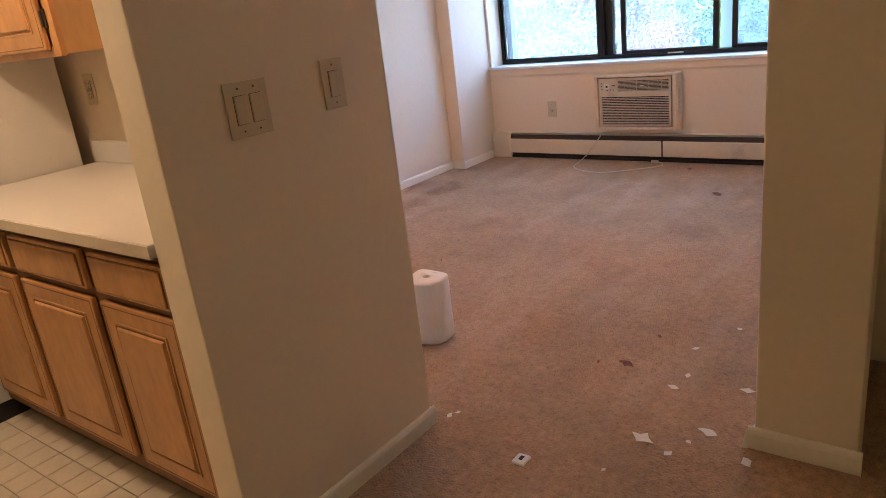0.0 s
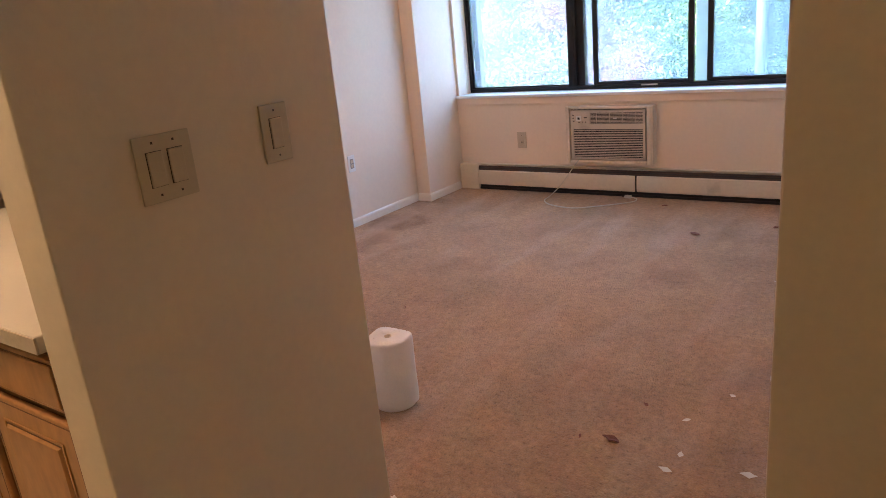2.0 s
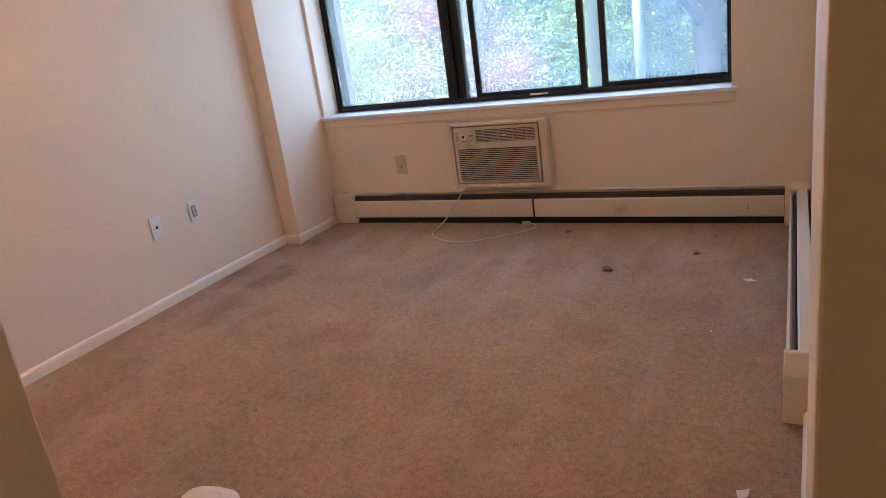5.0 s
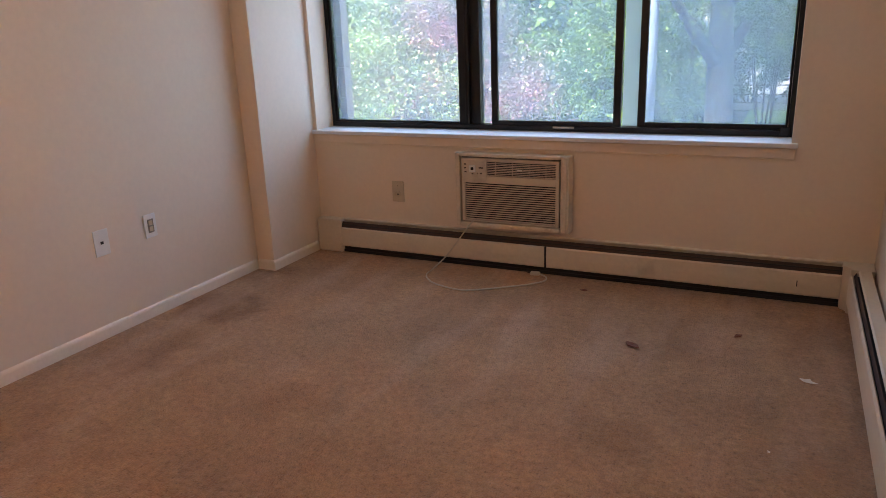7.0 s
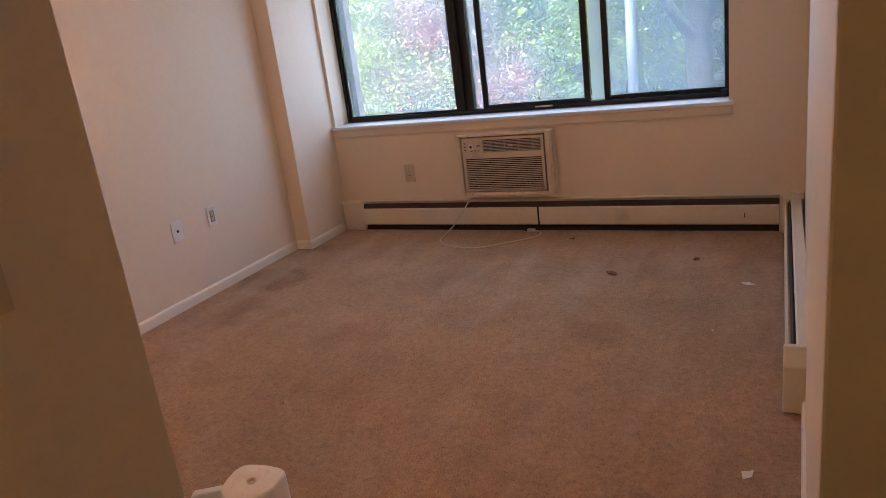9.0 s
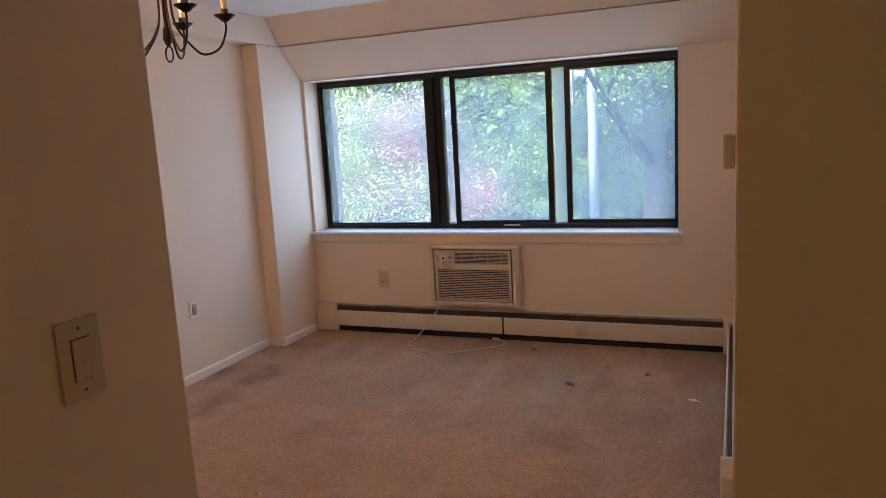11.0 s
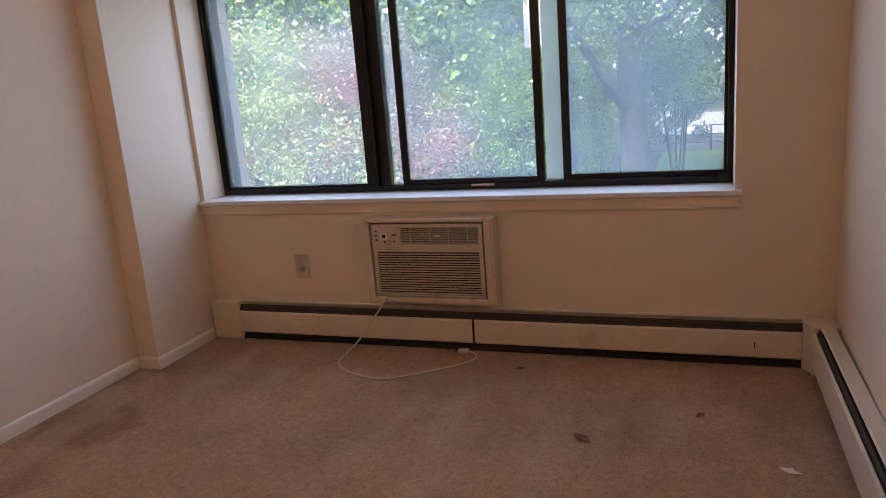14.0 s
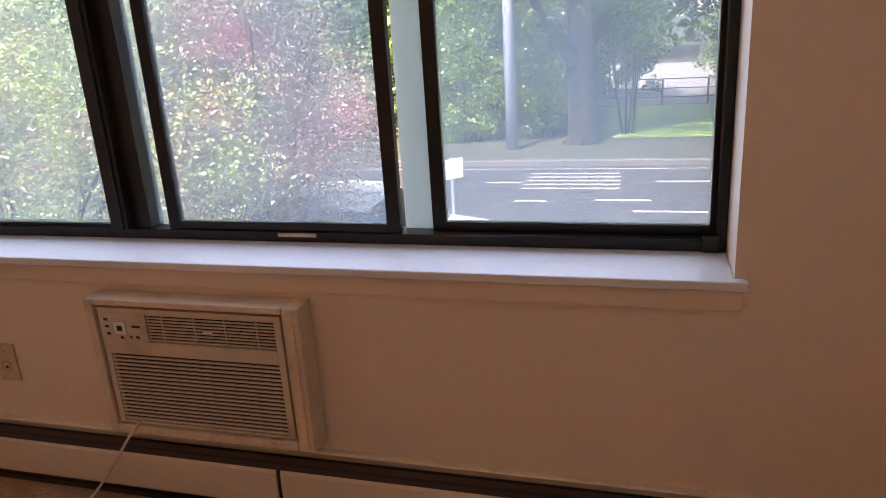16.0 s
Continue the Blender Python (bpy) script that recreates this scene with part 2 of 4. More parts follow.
def glow_material(name, colour, strength):
    m = bpy.data.materials.new(name)
    m.use_nodes = True
    b = m.node_tree.nodes["Principled BSDF"]
    b.inputs["Emission Color"].default_value, b.inputs["Emission Strength"].default_value = (*colour, 1), strength
    b.inputs["Base Color"].default_value = (*colour, 1)
    return m


PAINT = material("wall_paint", (0.82, 0.68, 0.53), 0.7, var=0.035, scale=1.5, fine=40, bump=0.05, bump_scale=140, dirt=(0.68, 0.57, 0.45), dirt_at=0.66)
# pale green for unseen closing walls, chosen to tint and lift bounced light
HALL_BOUNCE = material("hall_bounce_tint", (0.77, 0.81, 0.57), 0.7, var=0.03, scale=1.5, fine=40, bump=0.05, bump_scale=140)
CEILING = material("ceiling_paint", (0.82, 0.76, 0.68), 0.8, var=0.03, scale=1.5, fine=60, bump=0.15, bump_scale=120)
TRIM = material("trim_paint", (0.86, 0.78, 0.66), 0.34, var=0.05, scale=5, fine=60, bump=0.08, bump_scale=60, dirt=(0.50, 0.43, 0.34), dirt_at=0.64)
SILL = material("sill_stone", (0.80, 0.80, 0.79), 0.35, var=0.05, scale=4, fine=60, bump=0.03)
CARPET = carpet_material()
BRONZE = material("bronze_aluminium", (0.014, 0.013, 0.012), 0.38, metal=0.3, var=0.3, scale=8, fine=120, bump=0.03)
GLASS = glass_material("window_glass", 0.092, (0.93, 0.97, 0.98))
HAZY = glass_material("hazy_glass", 0.42, (0.88, 0.94, 0.92), (0.78, 0.85, 0.86), 0.6)
ENAMEL = material("heater_enamel", (0.72, 0.63, 0.49), 0.42, var=0.06, scale=4, fine=50, bump=0.04, dirt=(0.42, 0.35, 0.26), dirt_at=0.63)
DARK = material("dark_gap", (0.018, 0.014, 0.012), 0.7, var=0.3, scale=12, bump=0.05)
DAMPER = material("damper_metal", (0.055, 0.030, 0.020), 0.75, metal=0.0, var=0.15, scale=8, bump=0.04)
PLASTIC = material("aged_plastic", (0.66, 0.555, 0.44), 0.45, var=0.07, scale=7, fine=80, bump=0.03, dirt=(0.36, 0.27, 0.19), dirt_at=0.55)
SLEEVE = material("painted_sleeve", (0.74, 0.61, 0.46), 0.5, var=0.10, scale=9, fine=60, bump=0.08, dirt=(0.34, 0.24, 0.15), dirt_at=0.58)
PLATE = material("plate_plastic", (0.60, 0.49, 0.34), 0.38, var=0.05, scale=14, fine=90, bump=0.02)
GREY = material("grey_plastic", (0.30, 0.27, 0.23), 0.45, var=0.06, scale=14, fine=90, bump=0.02)
WHITEPLATE = material("white_plastic", (0.80, 0.78, 0.73), 0.38, var=0.04, scale=14, fine=90, bump=0.02)
WOOD = material("maple_stain", (0.52, 0.25, 0.085), 0.36, var=0.20, scale=3.0, fine=16, bump=0.03, stretch=(3.2, 3.2, 1.1), coat=0.2, dirt=(0.30, 0.12, 0.04), dirt_at=0.60)
WOODSIDE = material("maple_veneer", (0.52, 0.30, 0.13), 0.45, var=0.10, scale=2.0, fine=20, bump=0.02, stretch=(3, 3, 0.7))
# dark stain that carries the shade of grooves, door gaps and toe kick
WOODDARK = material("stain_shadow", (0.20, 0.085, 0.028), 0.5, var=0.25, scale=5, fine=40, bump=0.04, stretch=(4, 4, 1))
LAMINATE = material("laminate", (0.64, 0.585, 0.53), 0.35, var=0.03, scale=5, fine=160, bump=0.02)
FRIDGE = material("fridge_enamel", (0.66, 0.62, 0.57), 0.33, var=0.03, scale=3, fine=120, bump=0.05, bump_scale=300)
VINYL = material("vinyl_tile", (0.63, 0.53, 0.42), 0.36, var=0.12, scale=7, fine=70, bump=0.04, per_piece=0.35, dirt=(0.40, 0.31, 0.22), dirt_at=0.62)
GROUT = material("vinyl_joint", (0.42, 0.34, 0.26), 0.5, var=0.15, scale=9, bump=0.05)
IRON = material("wrought_iron", (0.018, 0.014, 0.012), 0.45, metal=0.6, var=0.3, scale=20, bump=0.08)
IVORY = material("candle_sleeve", (0.80, 0.72, 0.58), 0.5, var=0.05, scale=20, bump=0.02)
BULB = glow_material("bulb_glow", (1.0, 0.70, 0.42), 6.0)
PAPER = material("tissue_paper", (0.86, 0.80, 0.75), 0.9, var=0.04, scale=14, fine=160, bump=0.35, bump_scale=70)
NAVY = material("navy_label", (0.012, 0.018, 0.075), 0.3, var=0.2, scale=20, bump=0.02)
BROWN = material("brown_scrap", (0.23, 0.085, 0.05), 0.7, var=0.3, scale=30, fine=160, bump=0.2)
CHIP = material("paint_flake", (0.82, 0.78, 0.70), 0.6, var=0.06, scale=30, fine=160, bump=0.15)
BLACK = material("black_rubber", (0.012, 0.012, 0.012), 0.6, var=0.2, scale=12, bump=0.04)
CORD = material("cord_plastic", (0.62, 0.56, 0.46), 0.45, var=0.06, scale=14, bump=0.02)
# asphalt colour lowered to include the tree shade over the street
ASPHALT = material("asphalt", (0.036, 0.038, 0.043), 0.85, var=0.12, scale=0.5, fine=9, bump=0.2, bump_scale=120)
CONCRETE = material("concrete", (0.42, 0.40, 0.37), 0.85, var=0.12, scale=1.2, fine=40, bump=0.15)
# far kerb, much darker than the near one
KERB = material("dark_kerb", (0.10, 0.095, 0.09), 0.9, var=0.2, scale=1.2, fine=40, bump=0.2)
PALE = material("pale_paving", (0.22, 0.22, 0.215), 0.85, var=0.10, scale=0.6, fine=30, bump=0.1)
LINE = material("road_paint", (0.30, 0.30, 0.30), 0.7, var=0.12, scale=3, fine=50, bump=0.1)
LAWN = material("lawn", (0.20, 0.34, 0.06), 0.9, var=0.35, scale=1.2, fine=45, bump=0.5, bump_scale=60)
# dark tone carries the shade of the leafy ground
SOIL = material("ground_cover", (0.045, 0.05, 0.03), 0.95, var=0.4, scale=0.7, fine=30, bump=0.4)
BARK = material("bark", (0.022, 0.018, 0.016), 0.9, var=0.35, scale=3, fine=22, bump=0.8, bump_scale=14, stretch=(1, 1, 0.25))
POST = material("painted_post", (0.30, 0.35, 0.44), 0.5, metal=0.2, var=0.05, scale=2, bump=0.03)
CARPAINT = material("car_paint", (0.74, 0.74, 0.74), 0.25, var=0.03, scale=3, bump=0.0, coat=0.8)
CARGLASS = material("car_glass", (0.02, 0.025, 0.03), 0.08, var=0.1, scale=3, bump=0.0)
BRICK = material("facade_render", (0.36, 0.24, 0.18), 0.85, var=0.15, scale=2, fine=40, bump=0.2)
LEAF_BRIGHT = leaf_material("leaf_bright", (0.11, 0.21, 0.06), (0.68, 0.80, 0.38), (0.60, 0.24, 0.23), 0.575)
LEAF_PLUM = leaf_material("leaf_plum", (0.09, 0.10, 0.06), (0.60, 0.50, 0.46), (0.60, 0.24, 0.26), 0.56)
LEAF_GREEN = leaf_material("leaf_green", (0.04, 0.11, 0.02), (0.34, 0.50, 0.13))
LEAF_DEEP = leaf_material("leaf_deep", (0.03, 0.08, 0.022), (0.13, 0.24, 0.06))


# ---- mesh tools ----
def box(bm, x0, x1, y0, y1, z0, z1, bevel=0.0, seg=2):
    """Adds a box, its edges rounded by bevel."""
    x0, x1, y0, y1, z0, z1 = min(x0, x1), max(x0, x1), min(y0, y1), max(y0, y1), min(z0, z1), max(z0, z1)
    g = bmesh.ops.create_cube(bm, size=1.0)["verts"]
    bmesh.ops.scale(bm, vec=(x1 - x0, y1 - y0, z1 - z0), verts=g)
    bmesh.ops.translate(bm, vec=((x0 + x1) / 2, (y0 + y1) / 2, (z0 + z1) / 2), verts=g)
    if bevel:
        edges = list({e for v in g for e in v.link_edges})
        bmesh.ops.bevel(bm, geom=edges, offset=bevel, segments=seg, affect="EDGES", profile=0.5)
    return bm


def boxes(*dims, bevel=0.0):
    bm = bmesh.new()
    for d in dims:
        box(bm, *d, bevel=bevel)
    return bm


def prism(profile, axis, a, b, bevel=0.0):
    """A solid of constant section: profile in the two other axes (in x, y, z order), from a to b along axis."""
    bm = bmesh.new()
    def at(p, s):
        q = list(p)
        q.insert("xyz".index(axis), s)
        return q
    lo = [bm.verts.new(at(p, a)) for p in profile]
    hi = [bm.verts.new(at(p, b)) for p in profile]
    bm.faces.new(lo)
    bm.faces.new(hi)
    for i in range(len(lo)):
        j = (i + 1) % len(lo)
        bm.faces.new((lo[i], lo[j], hi[j], hi[i]))
    bmesh.ops.recalc_face_normals(bm, faces=bm.faces)
    if bevel:
        bmesh.ops.bevel(bm, geom=list(bm.edges), offset=bevel, segments=2, affect="EDGES", profile=0.5)
    return bm


def lathe(profile, centre, seg=24):
    """A turned solid: profile of (radius, height) about a vertical axis at centre."""
    bm = bmesh.new()
    rings = []
    for r, z in profile:
        if r < 1e-5:
            rings.append([bm.verts.new((centre[0], centre[1], centre[2] + z))])
        else:
            rings.append([bm.verts.new((centre[0] + r * math.cos(2 * math.pi * i / seg), centre[1] + r * math.sin(2 * math.pi * i / seg), centre[2] + z)) for i in range(seg)])
    for p, q in zip(rings, rings[1:]):
        for i in range(seg):
            j = (i + 1) % seg
            f = [p[i % len(p)], p[j % len(p)], q[j % len(q)], q[i % len(q)]]
            f = list(dict.fromkeys(f))
            if len(f) > 2:
                bm.faces.new(f)
    for ring in (rings[0], rings[-1]):
        if len(ring) > 2:
            bm.faces.new(ring)
    bmesh.ops.recalc_face_normals(bm, faces=bm.faces)
    return bm


def smooth_line(points, steps=8):
    p = [Vector(v) for v in points]
    p = [2 * p[0] - p[1], *p, 2 * p[-1] - p[-2]]
    out = []
    for i in range(1, len(p) - 2):
        for k in range(steps):
            t = k / steps
            a, b, c, d = p[i - 1:i + 3]
            out.append(0.5 * (2 * b + (c - a) * t + (2 * a - 5 * b + 4 * c - d) * t * t + (3 * b - a - 3 * c + d) * t ** 3))
    return out + [p[-2]]


def tube(points, radius, seg=8, bm=None, steps=8, tip=None):
    """A round rod through the points; tip: the radius at its far end."""
    bm = bm or bmesh.new()
    line = smooth_line(points, steps) if steps else [Vector(v) for v in points]
    side = None
    rings = []
    for i, c in enumerate(line):
        d = (line[min(i + 1, len(line) - 1)] - line[max(i - 1, 0)]).normalized()
        if side is None:
            side = d.orthogonal().normalized()
        side = (side - d * side.dot(d)).normalized()
        up = d.cross(side)
        r = radius if tip is None else radius + (tip - radius) * i / (len(line) - 1)
        rings.append([bm.verts.new(c + r * (side * math.cos(2 * math.pi * k / seg) + up * math.sin(2 * math.pi * k / seg))) for k in range(seg)])
    for p, q in zip(rings, rings[1:]):
        for k in range(seg):
            bm.faces.new((p[k], p[(k + 1) % seg], q[(k + 1) % seg], q[k]))
    bm.faces.new(rings[0][::-1])
    bm.faces.new(rings[-1])
    return bm


def mesh_of(bm, name, mat, smooth=False):
    me = bpy.data.meshes.new(name)
    bm.to_mesh(me)
    bm.free()
    me.materials.append(mat)
    if smooth:
        me.polygons.foreach_set("use_smooth", [True] * len(me.polygons))
    return me


def origin_of(ob):
    o = Vector((0, 0, 0))
    while ob:
        o = o + ob.location
        ob = ob.parent
    return o


def thing(name, place, label, category, group="", kind=""):
    ob = new(name)
    ob.empty_display_size = 0.05
    ob.location = place
    return tagged(ob, label, category, group, kind)


def part(name, bm, mat, parent, label="", smooth=False):
    """Links a bmesh, given in the world's metres, as one mesh under parent."""
    bmesh.ops.translate(bm, vec=-origin_of(parent), verts=bm.verts)
    ob = new(name, mesh_of(bm, name, mat, smooth))
    ob.parent = parent
    return tagged(ob, label)


def solid(name, bm, mat, label, category, kind="structure", smooth=False, group=""):
    return tagged(new(name, mesh_of(bm, name, mat, smooth)), label, category, group, kind)


def pieces(name, bm, mat, parent, places):
    """Many alike pieces on one mesh, each an object under parent, at places in the world."""
    me = mesh_of(bm, name, mat)
    base = origin_of(parent)
    for p in places:
        ob = new(name, me)
        ob.parent = parent
        ob.location = Vector(p) - base


# ---- structure ----
carpet = solid("floor", boxes((-1.42, 1.0, -1.7, 1.745, -0.12, 0), (LX - 0.1, 1.0, 1.745, WY, -0.12, 0)), CARPET,
               "worn taupe wall-to-wall carpet with dark soiled patches", "carpet")
kitchen_floor = solid("floor_kitchen", boxes((-4.5, -1.42, -1.7, 1.745, -0.12, -0.006)), GROUT, "cream vinyl tile floor with darker joints", "floor")

WX0, WX1, WZ0, WZ1 = -3.492, -0.81, 0.745, 1.905       # window opening
AX0, AX1, AZ0, AZ1 = -2.505, -1.855, 0.255, 0.668      # opening for the air conditioner
OUT = WY + 0.29
solid("wall_north", boxes(
    (-4.6, WX0, WY, OUT, -0.12, CEIL), (WX1, 1.1, WY, OUT, -0.12, CEIL), (WX0, WX1, WY, OUT, WZ1, CEIL),
    (WX0, AX0, WY, OUT, -0.12, WZ0), (AX1, WX1, WY, OUT, -0.12, WZ0), (AX0, AX1, WY, OUT, -0.12, AZ0), (AX0, AX1, WY, OUT, AZ1, WZ0)),
    PAINT, "cream painted plaster wall around a wide window", "wall")
solid("wall_west", boxes((LX - 0.15, LX, 1.745, WY, 0, CEIL)), PAINT, "off-white painted plaster wall, faintly marked", "wall")
solid("wall_pier", boxes((LX, PX, 4.965, WY, 0, 2.14), bevel=0.004), PAINT, "cream painted pier beside the window", "wall")
solid("beam_west", boxes((LX, PX, 1.745, WY, 2.143, CEIL), bevel=0.004), PAINT, "off-white painted beam under the ceiling", "beam")
solid("bulkhead_lower", prism([(WY, 1.915), (5.225, 2.140), (WY, 2.140)], "x", PX + 0.002, -0.40), PAINT, "cream sloping bulkhead over the window", "bulkhead")
solid("bulkhead_upper", prism([(WY, 2.146), (5.228, 2.146), (5.085, CEIL), (WY, CEIL)], "x", PX + 0.002, -0.40), PAINT, "cream sloping bulkhead under the ceiling", "bulkhead")
solid("wall_east", prism([(-0.409, WY), (-0.482, 2.072), (-0.220, 2.072), (-0.220, 2.180), (-0.350, 2.180), (-0.280, WY)], "z", 0, CEIL, bevel=0.006), PAINT,
      "cream painted wall with rounded end corners", "wall")
solid("wall_partition", boxes((-1.533, -1.42, 0.997, 1.745, 0, CEIL), bevel=0.004), PAINT, "cream painted partition wall end", "wall")
solid("wall_kitchen", boxes((-4.5, -1.535, 1.632, 1.745, 0, CEIL)), PAINT, "cream painted kitchen wall", "wall")
solid("wall_kitchen_west", boxes((-4.6, -4.5, -1.7, 1.745, 0, CEIL)), PAINT, "cream painted kitchen side wall", "wall")
# unseen walls in the green bounce colour
solid("wall_south", boxes((-4.6, 1.1, -1.8, -1.7, 0, CEIL)), HALL_BOUNCE, "unseen pale green wall at the entry, tinting the bounced light", "wall")
solid("wall_hall_east", boxes((1.0, 1.1, -1.7, WY, 0, CEIL)), HALL_BOUNCE, "unseen pale green hall wall, tinting the bounced light", "wall")
solid("wall_closet", boxes((0.72, 1.0, 2.10, 2.20, 0, CEIL), (-0.218, 0.72, 2.10, 2.20, 2.04, CEIL)), PAINT, "cream painted wall around a closet opening", "wall")
solid("wall_closet_back", boxes((-0.325, 1.0, 2.75, 2.85, 0, CEIL)), PAINT, "painted closet back wall", "wall")
solid("ceiling", boxes((-4.6, 1.1, -1.8, OUT, CEIL, CEIL + 0.14)), CEILING, "off-white painted ceiling", "ceiling")
solid("facade_base", boxes((-4.6, 1.1, WY + 0.02, OUT, GROUND - 0.3, -0.125), (-4.6, 1.1, WY + 0.02, OUT, CEIL + 0.145, 3.1)), BRICK,
      "brown rendered outer wall of the building", "wall")


facade = solid("facade", boxes((-4.6, -3.62, OUT + 0.001, 5.845, GROUND - 0.3, 3.1), (-0.84, 1.1, OUT + 0.001, 5.845, GROUND - 0.3, 3.1), (-3.62, -0.84, OUT + 0.001, 5.845, GROUND - 0.3, 0.745), (-3.62, -0.84, OUT + 0.001, 5.845, 1.915, 3.1)),
               material("pale_masonry", (0.86, 0.70, 0.60), 0.85, var=0.06, scale=3, fine=50, bump=0.2), "pale masonry outer wall around the window", "wall")


def baseboard(name, a, b, inward, height=0.062, thick=0.012):
    """A painted board with a rounded top along the foot of a wall from a to b; inward: the unit way into the room."""
    prof = [(0, 0.001), (thick, 0.001), (thick, height - 0.016), (thick * 0.75, height - 0.006), (thick * 0.35, height), (0, height)]
    bm = bmesh.new()
    ends = []
    for p in (a, b):
        ends.append([bm.verts.new((p[0] + inward[0] * u, p[1] + inward[1] * u, w)) for u, w in prof])
    k = len(prof)
    bm.faces.new(ends[0])
    bm.faces.new(ends[1][::-1])
    for i in range(k):
        j = (i + 1) % k
        bm.faces.new((ends[0][i], ends[1][i], ends[1][j], ends[0][j]))
    bmesh.ops.recalc_face_normals(bm, faces=bm.faces)
    return solid(name, bm, TRIM, "cream painted wooden baseboard, scuffed", "baseboard")


baseboard("baseboard_west", (LX, 1.745), (LX, 4.953), (1, 0))
baseboard("baseboard_pier", (LX + 0.0125, 4.965), (PX, 4.965), (0, -1))
baseboard("baseboard_pier_side", (PX, 4.953), (PX, WY - 0.07), (1, 0))
baseboard("baseboard_partition", (-1.42, 1.01), (-1.42, 1.757), (1, 0))
baseboard("baseboard_partition_end", (-1.533, 1.745), (-1.4205, 1.745), (0, 1))
baseboard("baseboard_kitchen_back", (-3.62, 1.745), (-1.5335, 1.745), (0, 1))
baseboard("baseboard_stub", (-0.498, 2.072), (-0.207, 2.072), (0, -1), 0.068, 0.014)
baseboard("baseboard_east", (-0.4815, 2.0725), (-0.4535, 3.36), (-1, 0))

# window: fixed light and two sliding sashes, one left a little open
window = thing("window_1", (-2.15, 5.69, 0.77), "wide dark bronze aluminium sliding window, slightly open", "window", kind="structure")
FY0, FY1 = 5.655, 5.735
part("window_frame", boxes((-3.492, -3.474, FY0, FY1, 0.769, 1.904), (-0.834, -0.811, FY0, FY1, 0.769, 1.904),
                           (-3.4735, -0.8345, FY0, FY1, 0.769, 0.798), (-3.4735, -0.8345, FY0, FY1, 1.868, 1.904), bevel=0.003), BRONZE, window)
part("mullion", boxes((-2.585, -2.522, FY0 - 0.012, FY1, 0.7985, 1.8675), (-2.5215, -2.462, FY0 + 0.015, FY1, 0.7985, 1.8675), (-2.545, -2.536, FY0 - 0.017, FY0 - 0.0125, 0.7985, 1.8675), bevel=0.002), BRONZE, window)
part("fixed_bead", boxes((-3.4735, -3.460, FY0 + 0.02, FY1 - 0.02, 0.7985, 1.8675), (-2.600, -2.5855, FY0 + 0.02, FY1 - 0.02, 0.7985, 1.8675),
                         (-3.4595, -2.6005, FY0 + 0.02, FY1 - 0.02, 0.7985, 0.808), (-3.4595, -2.6005, FY0 + 0.02, FY1 - 0.02, 1.858, 1.8675)), BRONZE, window)
def pane(x0, x1, y, z0, z1, mat):
    for k in (0, 0.008):
        ob = part("pane", boxes((x0, x1, y + k, y + k + 0.004, z0, z1)), mat, window, "grimy clear glass")
        ob.visible_shadow = False
pane(-3.4595, -2.6005, 5.690, 0.8085, 1.8575, GLASS)
for x0, x1, y, lw, rw in ((-2.392, -1.650, 5.666, 0.038, 0.040), (-1.567, -0.835, 5.700, 0.038, 0.012)):
    part("sash", boxes((x0, x0 + lw, y, y + 0.028, 0.7985, 1.8675), (x1 - rw, x1, y, y + 0.028, 0.7985, 1.8675),
                       (x0 + lw, x1 - rw, y, y + 0.028, 0.7985, 0.822), (x0 + lw, x1 - rw, y, y + 0.028, 1.846, 1.8675), bevel=0.002), BRONZE, window)
    pane(x0 + lw + 0.0005, x1 - rw - 0.0005, y + 0.012, 0.8225, 1.8455, GLASS)
# pane added across the open slit, only to dim the leaves behind
pane(-2.4615, -2.3925, 5.712, 0.800, 1.867, GLASS)
pane(-1.6495, -1.5675, 5.712, 0.800, 1.867, HAZY)
part("latch", boxes((-2.02, -1.90, 5.648, 5.6545, 0.785, 0.796), bevel=0.002), PLASTIC, window, "worn pale sliding latch")
part("corner_seal", boxes((-0.868, -0.824, 5.642, 5.6545, 0.770, 0.815), bevel=0.006), BLACK, window, "lumpy black sealant at the frame corner")
sill = thing("window_sill", (-2.15, 5.55, 0.743), "white stone-like window sill with a painted apron", "window sill", kind="structure")
part("ledge", prism([(PX + 0.0005, 5.445), (-0.783, 5.445), (-0.783, WY - 0.0005), (WX1 - 0.0005, WY - 0.0005), (WX1 - 0.0005, 5.70), (WX0 + 0.0005, 5.70), (WX0 + 0.0005, WY - 0.0005), (PX + 0.0005, WY - 0.0005)], "z", 0.7455, 0.768, bevel=0.004), SILL, sill)
part("apron", boxes((PX + 0.0005, -0.792, 5.461, WY - 0.0005, 0.694, 0.7435), bevel=0.003), PAINT, sill)
part("shadow_bead", boxes((PX + 0.0005, -0.792, 5.466, WY - 0.0005, 0.6865, 0.6935), bevel=0.002), PAINT, sill)

# closet door, pushed not quite shut
door = thing("door_1", (0.28, 2.15, 0.015), "plain cream painted closet door, slightly open", "door", kind="structure")
part("door_leaf", boxes((-0.152, 0.70, 2.125, 2.160, 0.018, 2.025), bevel=0.003), TRIM, door)
part("door_handle", lathe([(0.0, 0), (0.012, 0.0), (0.012, 0.03), (0.026, 0.035), (0.03, 0.05), (0.022, 0.065), (0, 0.068)], (0, 0, 0)), DAMPER, door, "round metal knob", True)
door.children[1].rotation_euler = (radians(90), 0, 0)
door.children[1].location = (-0.35, -0.025, 0.985)
for ob in door.children[1:]:
    ob.data.transform(Matrix.Translation(origin_of(door)))


# ---- heaters ----
def heater(place, label):
    return thing("baseboard_heater", place, label, "heater", "baseboard heaters")


